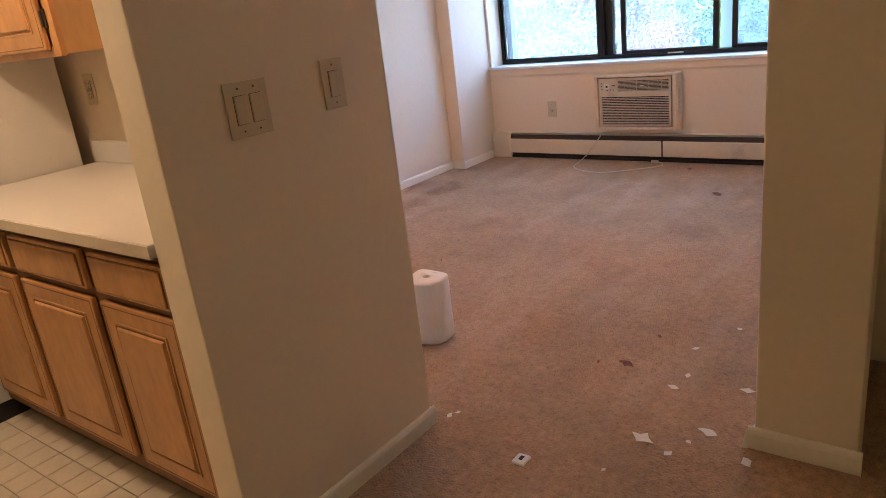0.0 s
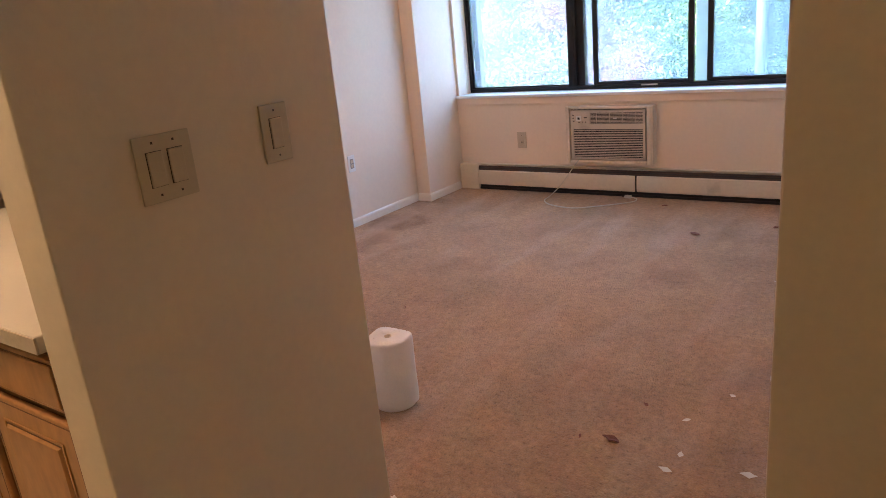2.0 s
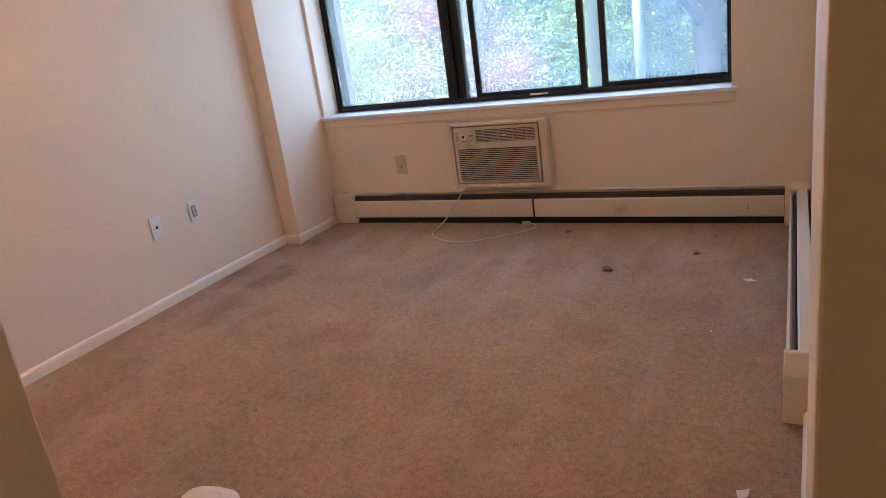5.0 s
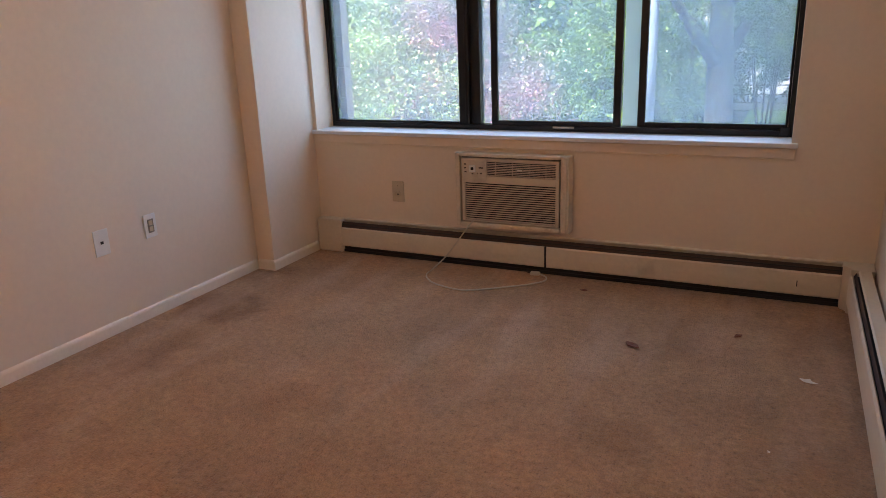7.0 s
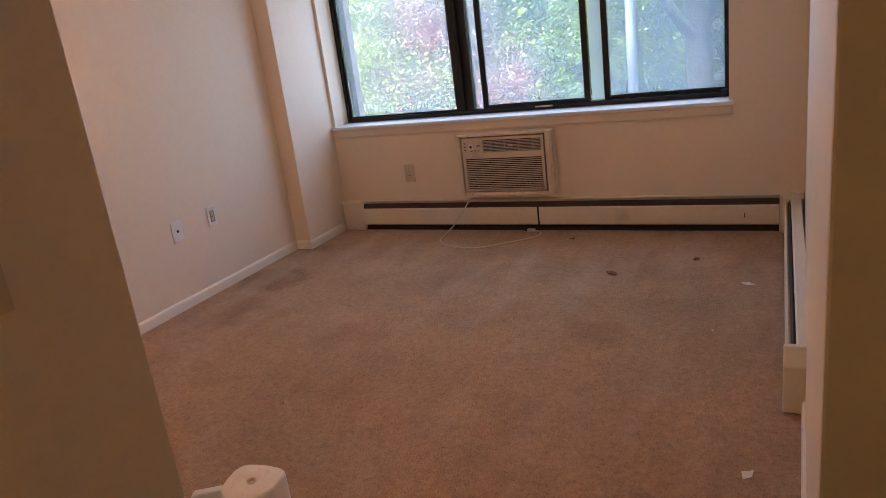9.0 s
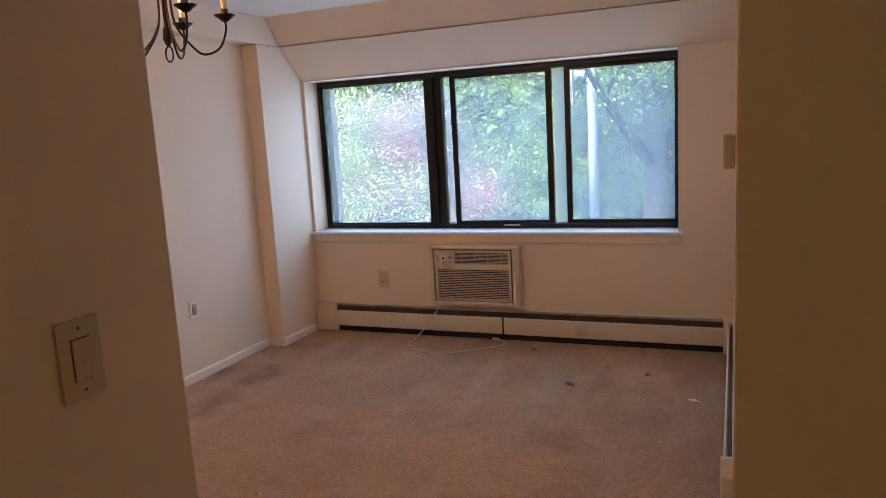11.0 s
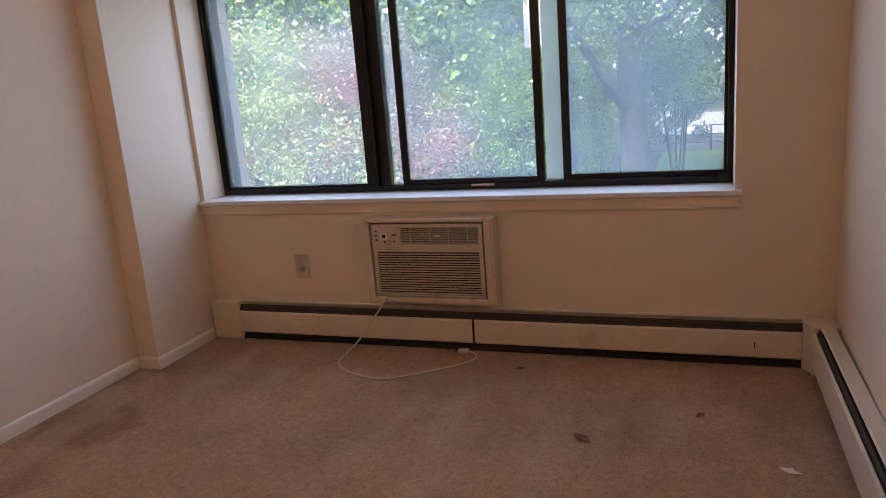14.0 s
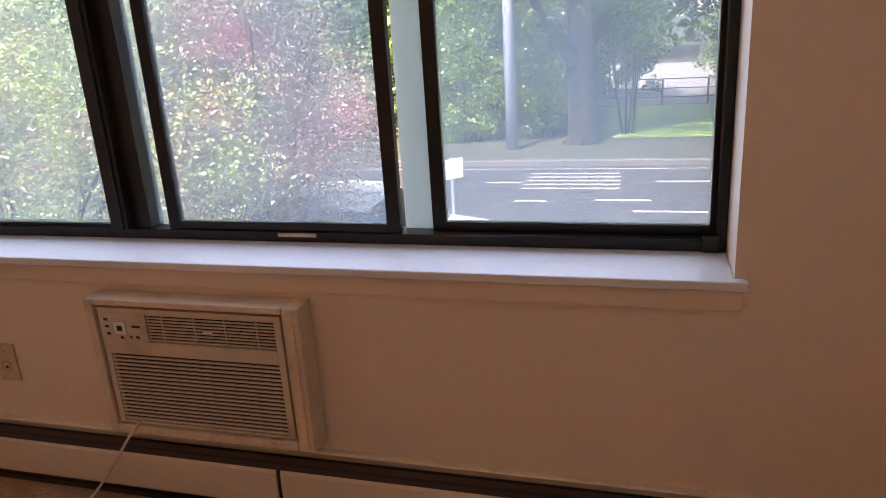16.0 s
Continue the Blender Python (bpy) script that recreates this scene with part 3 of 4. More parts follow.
h1 = heater((-2.0, WY - 0.03, 0.0), "long cream enamelled baseboard heater under the window")
HX0, HX1, HJ = -3.325, -0.540, -1.985
part("back_panel", boxes((HX0, HX1, WY - 0.010, WY - 0.0005, 0.012, 0.205)), ENAMEL, h1)
part("top_cover", prism([(WY - 0.0105, 0.2055), (WY - 0.020, 0.2055), (WY - 0.022, 0.208), (WY - 0.018, 0.2135), (WY - 0.0005, 0.2145), (WY - 0.0005, 0.2055)], "x", HX0, HX1), ENAMEL, h1)
# upper box is the fins; lower box is a dark strip for floor shadow
part("element", boxes((HX0, HX1, WY - 0.040, WY - 0.0105, 0.020, 0.185), (HX0, HX1, WY - 0.049, WY - 0.0105, 0.002, 0.0195)), DARK, h1, "dark heating fins")
part("damper", prism([(WY - 0.059, 0.166), (WY - 0.056, 0.166), (WY - 0.041, 0.199), (WY - 0.044, 0.199)], "x", HX0, HX1), DAMPER, h1, "brown metal damper strip")
part("damper_lip", prism([(WY - 0.0545, 0.180), (WY - 0.0525, 0.180), (WY - 0.0505, 0.185), (WY - 0.0525, 0.185)], "x", HX0, HX1), DARK, h1)
for a, b in ((HX0 + 0.001, HJ - 0.007), (HJ + 0.007, HX1 - 0.001)):
    part("front_panel", prism([(WY - 0.052, 0.046), (WY - 0.060, 0.044), (WY - 0.064, 0.052), (WY - 0.066, 0.100), (WY - 0.064, 0.156), (WY - 0.058, 0.165), (WY - 0.052, 0.163)], "x", a, b), ENAMEL, h1)
part("joint_strip", boxes((HJ - 0.006, HJ + 0.006, WY - 0.060, WY - 0.043, 0.040, 0.163)), DARK, h1, "dark open joint")
part("end_cap", boxes((-3.503, HX0 - 0.0005, WY - 0.068, WY - 0.0005, 0.002, 0.216), bevel=0.007), ENAMEL, h1)
part("end_cap_fold", boxes((-3.500, HX0 - 0.004, WY - 0.0705, WY - 0.0685, 0.168, 0.171)), ENAMEL, h1)
part("corner_cover", prism([(-0.5395, WY - 0.070), (-0.5395, WY - 0.0005), (-0.412, WY - 0.0005), (-0.413, 5.345), (-0.513, 5.345), (-0.513, 5.372)], "z", 0.002, 0.217, bevel=0.005), ENAMEL, h1)
part("mark", boxes((-0.727, -0.723, WY - 0.0668, WY - 0.0655, 0.088, 0.118)), DARK, h1, "dark scratch")

h2 = heater((-0.46, 4.4, 0.0), "cream enamelled baseboard heater along the side wall")
def hx(d):
    return -0.436 - d
Y0, Y1 = 3.462, 5.3445
part("back_panel", boxes((hx(0.010), hx(-0.004), Y0, Y1, 0.012, 0.200)), ENAMEL, h2)
part("top_cover", prism([(hx(-0.004), 0.206), (hx(0.045), 0.206), (hx(0.047), 0.209), (hx(0.040), 0.2145), (hx(-0.004), 0.2165)], "y", Y0, Y1), ENAMEL, h2)
part("element", boxes((hx(0.050), hx(0.0105), Y0, Y1, 0.020, 0.186)), DARK, h2, "dark heating fins")
part("damper", prism([(hx(0.062), 0.186), (hx(0.059), 0.186), (hx(0.052), 0.203), (hx(0.055), 0.203)], "y", Y0, Y1), DAMPER, h2, "brown metal damper strip")
part("front_panel", prism([(hx(0.066), 0.046), (hx(0.073), 0.044), (hx(0.078), 0.055), (hx(0.080), 0.110), (hx(0.077), 0.180), (hx(0.070), 0.192), (hx(0.066), 0.188)], "y", Y0, Y1), ENAMEL, h2)
part("end_cap", prism([(3.372, 0.004), (3.4615, 0.004), (3.4615, 0.219), (3.44, 0.219), (3.385, 0.165)], "x", hx(0.086), hx(0.006), bevel=0.005), ENAMEL, h2)


# ---- air conditioner ----
ac = thing("air_conditioner", (-2.18, WY, AZ0), "aged beige through-wall air conditioner in a painted sleeve", "air conditioner")
SY = 5.395
for name, dims in (("sleeve_side", (-2.512, -2.484, SY, WY - 0.0005, 0.250, 0.672)), ("sleeve_side", (-1.897, -1.850, SY, WY - 0.0005, 0.250, 0.672)),
                   ("sleeve_top", (-2.4835, -1.8975, SY, WY - 0.0005, 0.653, 0.672)), ("sleeve_bottom", (-2.4835, -1.8975, SY, WY - 0.0005, 0.250, 0.2765))):
    part(name, boxes(dims, bevel=0.004), SLEEVE, ac, "stained cream wooden sleeve board")
# near-black sheet put in for the shadow line round the unit
part("sleeve_gap", boxes((-2.4832, -1.8978, 5.430, 5.440, 0.277, 0.6525)), DARK, ac, "dark sheet giving shade to the gap round the unit")
part("sleeve_bead", boxes((-1.885, -1.862, SY - 0.006, SY - 0.0005, 0.256, 0.666), bevel=0.003), SLEEVE, ac)
part("body", boxes((-2.474, -1.908, 5.4405, 5.83, 0.284, 0.644)), PLASTIC, ac)
# second dark sheet, so the slat openings look shaded
part("grille_back", boxes((-2.474, -1.908, 5.4175, 5.4235, 0.284, 0.644)), DARK, ac, "dark sheet giving shade to the recess behind the slats")
FY = 5.402
for name, dims in (("top_rail", (-2.475, -1.907, FY, 5.4298, 0.631, 0.645)), ("control_panel", (-2.475, -2.322, FY, 5.4298, 0.5055, 0.6305)), ("middle_rail", (-2.3215, -1.926, FY, 5.4298, 0.5055, 0.546)),
                   ("right_rail", (-1.9255, -1.907, FY, 5.4298, 0.283, 0.6305)), ("left_rail", (-2.475, -2.458, FY, 5.4298, 0.283, 0.505)), ("bottom_rail", (-2.4575, -1.926, FY, 5.4298, 0.283, 0.290))):
    part(name, boxes(dims), PLASTIC, ac)
pieces("slat", boxes((-2.4575, -1.926, 5.4045, 5.4090, -0.0027, 0.0027)), PLASTIC, ac, [(0, 0, 0.2965 + 0.0124 * k) for k in range(17)])
pieces("louver", boxes((-2.3215, -1.926, 5.4065, 5.4105, -0.0020, 0.0020)), PLASTIC, ac, [(0, 0, 0.5515 + 0.0095 * k) for k in range(9)])
pieces("divider", boxes((-0.0015, 0.0015, 5.4045, 5.4064, 0.5463, 0.6307)), PLASTIC, ac, [(x, 0, 0) for x in (-2.27, -2.17, -2.075, -1.98)])
knob = part("dial", boxes((-2.428, -2.388, FY - 0.004, FY - 0.0003, 0.566, 0.606), bevel=0.0035), WHITEPLATE, ac, "pale square control pad")
part("dial_centre", boxes((-2.416, -2.400, FY - 0.0055, FY - 0.0043, 0.578, 0.594)), BLACK, knob)
for x, z, w in ((-2.458, 0.606, 0.012), (-2.458, 0.585, 0.012), (-2.456, 0.563, 0.012), (-2.368, 0.588, 0.026), (-2.412, 0.553, 0.010), (-2.380, 0.556, 0.006), (-2.360, 0.556, 0.010)):
    part("button", boxes((x, x + w, FY - 0.0015, FY - 0.0003, z, z + 0.007)), DAMPER, ac)
part("badge", boxes((-2.145, -2.115, 5.4025, 5.4044, 0.583, 0.590), bevel=0.0006), WHITEPLATE, ac)
part("cord", tube([(-2.405, 5.400, 0.290), (-2.425, 5.380, 0.262), (-2.452, 5.372, 0.225), (-2.500, 5.370, 0.160), (-2.560, 5.340, 0.075), (-2.610, 5.270, 0.016), (-2.612, 5.180, 0.006),
                  (-2.540, 5.090, 0.005), (-2.430, 5.038, 0.005), (-2.310, 5.022, 0.005), (-2.210, 5.075, 0.005), (-2.110, 5.150, 0.005), (-2.010, 5.230, 0.005), (-1.955, 5.305, 0.005), (-1.965, 5.365, 0.006), (-2.010, 5.392, 0.010)], 0.0042), CORD, ac, "cream power cord curling on the carpet", True)
plug = part("plug", boxes((-2.062, -2.008, 5.376, 5.404, 0.001, 0.022), bevel=0.006), CORD, ac, "cream plug lying on the carpet")
part("prong", boxes((-2.078, -2.0622, 5.382, 5.384, 0.010, 0.016)), DAMPER, plug)
part("prong", boxes((-2.078, -2.0622, 5.394, 5.396, 0.010, 0.016)), DAMPER, plug)


# ---- wall plates ----
def plate(name, place, normal, w, h, mat, label, kind_of, group=""):
    """An Empty on a wall with local x along the wall, local y out of it; returns a function that adds boxes in those terms."""
    ob = thing(name, place, label, kind_of, group)
    ob.rotation_euler = (0, 0, math.atan2(-normal[0], normal[1]))
    def add(part_name, material_used, *dims, bevel=0.0, label=""):
        bm = boxes(*dims, bevel=bevel)
        p = new(part_name, mesh_of(bm, part_name, material_used))
        p.parent = ob
        return tagged(p, label)
    add("cover", mat, (-w / 2, w / 2, 0.0003, 0.006, -h / 2, h / 2), bevel=0.0022)
    return add


add = plate("light_switch", (-1.42, 1.245, 1.142), (1, 0), 0.124, 0.127, PLATE, "beige double rocker switch plate on the partition", "light switch", "light switches")
for x in (-0.023, 0.023):
    add("rocker_gap", DAMPER, (x - 0.0175, x + 0.0175, 0.0058, 0.0063, -0.0335, 0.0335))
    add("rocker", PLATE, (x - 0.0165, x + 0.0165, 0.0062, 0.0100, -0.0325, 0.0325), bevel=0.002)
    for z in (-0.049, 0.049):
        add("screw", DAMPER, (x - 0.0022, x + 0.0022, 0.0058, 0.0066, z - 0.0022, z + 0.0022))
add = plate("light_switch", (-1.42, 1.530, 1.157), (1, 0), 0.078, 0.127, PLATE, "beige single rocker switch plate on the partition", "light switch", "light switches")
add("rocker_gap", DAMPER, (-0.0175, 0.0175, 0.0058, 0.0063, -0.0335, 0.0335))
add("rocker", PLATE, (-0.0165, 0.0165, 0.0062, 0.0100, -0.0325, 0.0325), bevel=0.002)
for z in (-0.049, 0.049):
    add("screw", DAMPER, (-0.0022, 0.0022, 0.0058, 0.0066, z - 0.0022, z + 0.0022))


def sockets(add, mat):
    for z in (-0.020, 0.020):
        add("socket", mat, (-0.017, 0.017, 0.0062, 0.0078, z - 0.0145, z + 0.0145), bevel=0.003)
        for x in (-0.007, 0.007):
            add("slot", DARK, (x - 0.0012, x + 0.0012, 0.0077, 0.0082, z - 0.002, z + 0.006))
        add("earth_hole", DARK, (-0.0025, 0.0025, 0.0077, 0.0082, z - 0.010, z - 0.006))


add = plate("wall_outlet", (-2.932, WY, 0.408), (0, -1), 0.080, 0.127, PLATE, "beige outlet plate below the window", "outlet", "wall outlets")
add("socket", PLATE, (-0.015, 0.015, 0.0062, 0.0078, -0.028, 0.002), bevel=0.004)
add("slot", DARK, (-0.006, 0.004, 0.0077, 0.0082, -0.020, -0.012))
add("screw", DARK, (-0.002, 0.002, 0.0058, 0.0066, 0.034, 0.038))
add = plate("wall_outlet", (LX, 4.216, 0.459), (1, 0), 0.072, 0.118, WHITEPLATE, "white wall plate with a grey outlet insert", "outlet", "wall outlets")
add("insert", GREY, (-0.017, 0.017, 0.0062, 0.0075, -0.034, 0.034), bevel=0.002, label="grey outlet insert")
add("socket", PLATE, (-0.012, 0.012, 0.0076, 0.0085, 0.004, 0.026), bevel=0.003)
add("socket", PLATE, (-0.012, 0.012, 0.0076, 0.0085, -0.026, -0.004), bevel=0.003)
add = plate("cable_jack", (LX, 3.928, 0.451), (1, 0), 0.080, 0.122, WHITEPLATE, "white cable jack plate with a dark centre hole", "wall jack")
add("jack_hole", DARK, (-0.008, 0.008, 0.0058, 0.0080, -0.007, 0.007), bevel=0.001)
add = plate("wall_outlet", (-2.85, 1.632, 1.163), (0, -1), 0.072, 0.118, PLATE, "beige kitchen outlet plate above the counter", "outlet", "wall outlets")
add("insert", GREY, (-0.017, 0.017, 0.0062, 0.0075, -0.034, 0.034), bevel=0.002)
sockets(add, PLATE)

TX, TY, TZ = -0.474, 2.49, 1.353     # thermostat's near lower edge on the side wall
thermostat = thing("thermostat", (TX, TY + 0.05, TZ + 0.04), "beige thermostat box on the side wall, its cover loose", "thermostat")
part("base_plate", boxes((TX - 0.009, TX + 0.004, TY + 0.004, TY + 0.098, TZ + 0.004, TZ + 0.076), bevel=0.002), PLATE, thermostat)
part("cover", boxes((TX - 0.034, TX - 0.0095, TY, TY + 0.102, TZ, TZ + 0.080), bevel=0.005), PLATE, thermostat)
for dz, h in ((0.014, 0.016), (0.046, 0.022)):
    part("clip_tab", boxes((TX - 0.0125, TX - 0.0095, TY - 0.0016, TY - 0.0002, TZ + dz, TZ + dz + h)), WHITEPLATE, thermostat, "bright metal tab")
part("vent_slot", boxes((TX - 0.0094, TX - 0.0085, TY + 0.0005, TY + 0.0035, TZ + 0.006, TZ + 0.074)), DARK, thermostat)


# ---- chandelier ----
ch = thing("chandelier", (CHX, CHY, CHZ), "black wrought-iron chandelier with five lit candle bulbs", "chandelier")
part("canopy", lathe([(0, CEIL - CHZ), (0.062, CEIL - CHZ - 0.001), (0.060, CEIL - CHZ - 0.02), (0.030, CEIL - CHZ - 0.04), (0.012, CEIL - CHZ - 0.045), (0, CEIL - CHZ - 0.045)], (CHX, CHY, CHZ)), IRON, ch, smooth=True)
part("stem", lathe([(0, CEIL - CHZ - 0.04), (0.009, CEIL - CHZ - 0.04), (0.007, 0.35), (0.020, 0.34), (0.022, 0.32), (0.008, 0.31), (0.007, 0.12), (0.014, 0.10), (0.016, 0.07), (0.007, 0.05), (0, 0.045)], (CHX, CHY, CHZ), 12), IRON, ch, smooth=True)
ring = [(CHX + 0.016 * math.cos(a), CHY, CHZ + 0.022 + 0.026 * math.sin(a)) for a in [2 * math.pi * i / 12 for i in range(13)]]
part("finial_ring", tube(ring, 0.0032, 6, steps=2), IRON, ch, smooth=True)
for k in range(5):
    a = radians(43 + 72 * k)
    def arm_point(r, z):
        return (CHX + r * math.cos(a), CHY + r * math.sin(a), CHZ + z)
    arm = part("arm", tube([arm_point(0.012, 0.315), arm_point(0.020, 0.22), arm_point(0.030, 0.12), (arm_point(0.075, 0.050)), arm_point(0.115, 0.020), arm_point(0.167, 0.040), arm_point(0.193, 0.095), arm_point(0.195, 0.135)], 0.0042, 7), IRON, ch, smooth=True)
    part("drip_cup", lathe([(0, 0.128), (0.010, 0.130), (0.022, 0.140), (0.036, 0.150), (0.037, 0.153), (0.020, 0.146), (0.013, 0.150), (0.013, 0.172), (0, 0.172)], arm_point(0.195, 0), 16), IRON, arm, smooth=True)
    part("candle_sleeve", lathe([(0, 0.1725), (0.0105, 0.1725), (0.0105, 0.250), (0, 0.251)], arm_point(0.195, 0), 12), IVORY, arm, smooth=True)
    part("bulb", lathe([(0, 0.2515), (0.007, 0.252), (0.016, 0.270), (0.0175, 0.285), (0.012, 0.312), (0.004, 0.335), (0, 0.340)], arm_point(0.195, 0), 12), BULB, arm, "glowing flame-shaped bulb", True)


# ---- kitchen ----
def raised_door(parent, name, x0, x1, z0, z1, y, label=""):
    """A cabinet front: a framed slab with a raised centre panel and grooves shaded by dark stain."""
    d = part(name, boxes((x0, x1, y, y + 0.018, z0, z1), bevel=0.005), WOOD, parent, label)
    m = 0.068 if z1 - z0 > 0.2 else 0.0
    e, f = 0.010, 0.0135
    # flat dark strips draw the groove shade on the door face
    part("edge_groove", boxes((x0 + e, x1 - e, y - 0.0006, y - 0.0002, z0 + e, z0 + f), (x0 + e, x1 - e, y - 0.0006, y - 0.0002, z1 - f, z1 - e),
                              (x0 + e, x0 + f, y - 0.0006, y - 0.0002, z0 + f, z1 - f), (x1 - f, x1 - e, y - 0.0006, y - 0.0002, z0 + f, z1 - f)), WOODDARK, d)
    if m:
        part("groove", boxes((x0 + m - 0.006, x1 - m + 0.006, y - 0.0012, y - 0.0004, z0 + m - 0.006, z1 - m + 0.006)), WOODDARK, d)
        bm = boxes((x0 + m, x1 - m, y - 0.007, y - 0.0014, z0 + m, z1 - m))
        bmesh.ops.bevel(bm, geom=[e for e in bm.edges if all(v.co.y < y - 0.005 for v in e.verts)], offset=0.0055, segments=2, affect="EDGES", profile=0.3)
        part("raised_panel", bm, WOOD, d)
        part("moulding", boxes((x0 + m - 0.014, x1 - m + 0.014, y - 0.003, y - 0.0002, z1 - m + 0.006, z1 - m + 0.013), (x0 + m - 0.014, x1 - m + 0.014, y - 0.003, y - 0.0002, z0 + m - 0.013, z0 + m - 0.006),
                               (x0 + m - 0.013, x0 + m - 0.006, y - 0.003, y - 0.0002, z0 + m - 0.006, z1 - m + 0.006), (x1 - m + 0.006, x1 - m + 0.013, y - 0.003, y - 0.0002, z0 + m - 0.006, z1 - m + 0.006), bevel=0.001), WOOD, d)
    return d


for x0, x1, say in ((-2.928, -2.447, "honey-stained base cabinet beside the refrigerator"), (-2.4465, -1.966, "honey-stained base cabinet with a drawer over a door"), (-1.9655, -1.562, "honey-stained base cabinet beside the partition")):
    cab = thing("base_cabinet", ((x0 + x1) / 2, 1.3, 0), say, "cabinet", "kitchen base cabinets")
    # carcass coloured dark so the gaps between fronts look shaded
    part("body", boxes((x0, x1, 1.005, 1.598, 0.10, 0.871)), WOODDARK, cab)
    part("toe_kick", boxes((x0, x1, 1.07, 1.09, 0.0, 0.0995)), WOODDARK, cab, "recessed toe kick, its shade put in as dark stain")
    raised_door(cab, "door", x0 + 0.022, x1 - 0.022, 0.150, 0.690, 0.986)
    raised_door(cab, "drawer_front", x0 + 0.022, x1 - 0.022, 0.716, 0.838, 0.986)
    part("drawer_bevel", boxes((x0 + 0.034, x1 - 0.034, 0.981, 0.9858, 0.728, 0.826), bevel=0.004), WOOD, cab)
counter = thing("countertop", (-2.24, 1.28, 0.872), "off-white laminate countertop with a low backsplash", "countertop")
part("worktop", boxes((-2.935, -1.5605, 0.956, 1.598, 0.872, 0.910), bevel=0.004), LAMINATE, counter)
part("edge_strip", boxes((-2.935, -1.5605, 0.953, 0.9557, 0.874, 0.907)), PLASTIC, counter, "tan laminate edge")
part("backsplash", boxes((-2.935, -1.5605, 1.580, 1.598, 0.9105, 1.000), bevel=0.003), LAMINATE, counter)
upper = thing("wall_cabinet", (-2.65, 1.43, 1.36), "honey-stained wall cabinet with a raised-panel door", "cabinet")
part("body", boxes((-2.93, -2.366, 1.295, 1.598, 1.358, 2.12)), WOODSIDE, upper)
part("face_frame", boxes((-2.405, -2.362, 1.276, 1.2945, 1.352, 2.124), (-2.93, -2.4055, 1.276, 1.2945, 1.352, 1.385), bevel=0.002), WOOD, upper)
raised_door(upper, "door", -2.92, -2.412, 1.374, 2.11, 1.257)
hinge = part("hinge", boxes((-2.411, -2.395, 1.270, 1.2757, 1.44, 1.50), bevel=0.001), DAMPER, upper, "brass-coloured hinge")
part("hinge_pin", tube([(-2.408, 1.266, 1.445), (-2.408, 1.266, 1.495)], 0.004, 8, steps=0), DAMPER, hinge)
fridge = thing("refrigerator", (-3.32, 1.2, 0), "white enamelled refrigerator beside the counter", "refrigerator")
part("cabinet", boxes((-3.68, -2.955, 0.90, 1.535, 0.075, 1.66), bevel=0.008), FRIDGE, fridge)
part("base_grille", boxes((-3.675, -2.960, 0.905, 1.53, 0.0, 0.0745)), BLACK, fridge, "black base")
part("door", boxes((-3.68, -2.955, 0.825, 0.893, 0.10, 1.08), bevel=0.012), FRIDGE, fridge)
part("freezer_door", boxes((-3.68, -2.955, 0.825, 0.893, 1.09, 1.66), bevel=0.012), FRIDGE, fridge)
part("gasket", boxes((-3.67, -2.965, 0.8935, 0.8995, 0.11, 1.65)), BLACK, fridge)
part("handle", boxes((-3.02, -2.99, 0.785, 0.8245, 0.70, 1.04), bevel=0.006), FRIDGE, fridge)
kl = thing("ceiling_light", (-2.35, 0.50, CEIL), "white glass dome ceiling light in the kitchen", "ceiling light")
part("pan", lathe([(0, -0.002), (0.17, -0.002), (0.17, -0.025), (0, -0.025)], (-2.35, 0.50, CEIL)), WHITEPLATE, kl)
part("dome", lathe([(0, -0.0255), (0.150, -0.026), (0.140, -0.060), (0.085, -0.088), (0, -0.094)], (-2.35, 0.50, CEIL)), glow_material("dome_glow", (1.0, 0.75, 0.5), 1.0), kl, smooth=True)


# floor to worktop is a little under the usual height here
for ob in [o for o in scene.objects if o.parent is None and o.name.split(".")[0] in ("base_cabinet", "countertop", "wall_cabinet", "refrigerator")]:
    ob.location += Vector((0.018, 0.032, 0.963 * ob.location.z - ob.location.z))
    ob.scale.z = 0.963


# ---- loose things ----
RX, RY = -1.812, 2.270
roll = thing("paper_towel_roll", (RX, RY, 0), "white paper towel roll in loose white wrap on the carpet", "paper towel")
bm = lathe([(0, 0.0), (0.070, 0.0), (0.0745, 0.006), (0.0755, 0.05), (0.0745, 0.15), (0.0755, 0.24), (0.0750, 0.274), (0.0735, 0.281), (0.068, 0.285), (0.030, 0.286), (0.012, 0.286), (0.009, 0.278), (0, 0.277)], (RX, RY, 0), 40)
for v in bm.verts:
    turn = math.atan2(v.co.y - RY, v.co.x - RX)
    w = 1.03 + 0.04 * noise.noise(v.co * 12) + 0.17 * max(0.0, math.cos(turn - radians(48))) ** 14 + 0.05 * max(0.0, math.cos(turn - radians(215))) ** 8
    v.co.z = v.co.z * 0.965 + (0.012 * max(0.0, math.cos(turn - radians(150))) ** 6 if v.co.z > 0.26 and math.hypot(v.co.x - RX, v.co.y - RY) > 0.02 else 0)
    v.co.x, v.co.y = RX + (v.co.x - RX) * w, RY + (v.co.y - RY) * w
part("paper", bm, PAPER, roll, smooth=True)
part("core", lathe([(0, 0.2672), (0.011, 0.2672), (0.014, 0.2785), (0.0115, 0.2785), (0.009, 0.270), (0, 0.270)], (RX, RY, 0), 16), SLEEVE, roll, "crumpled cardboard core")
bm = bmesh.new()
random.seed(4)
last = None
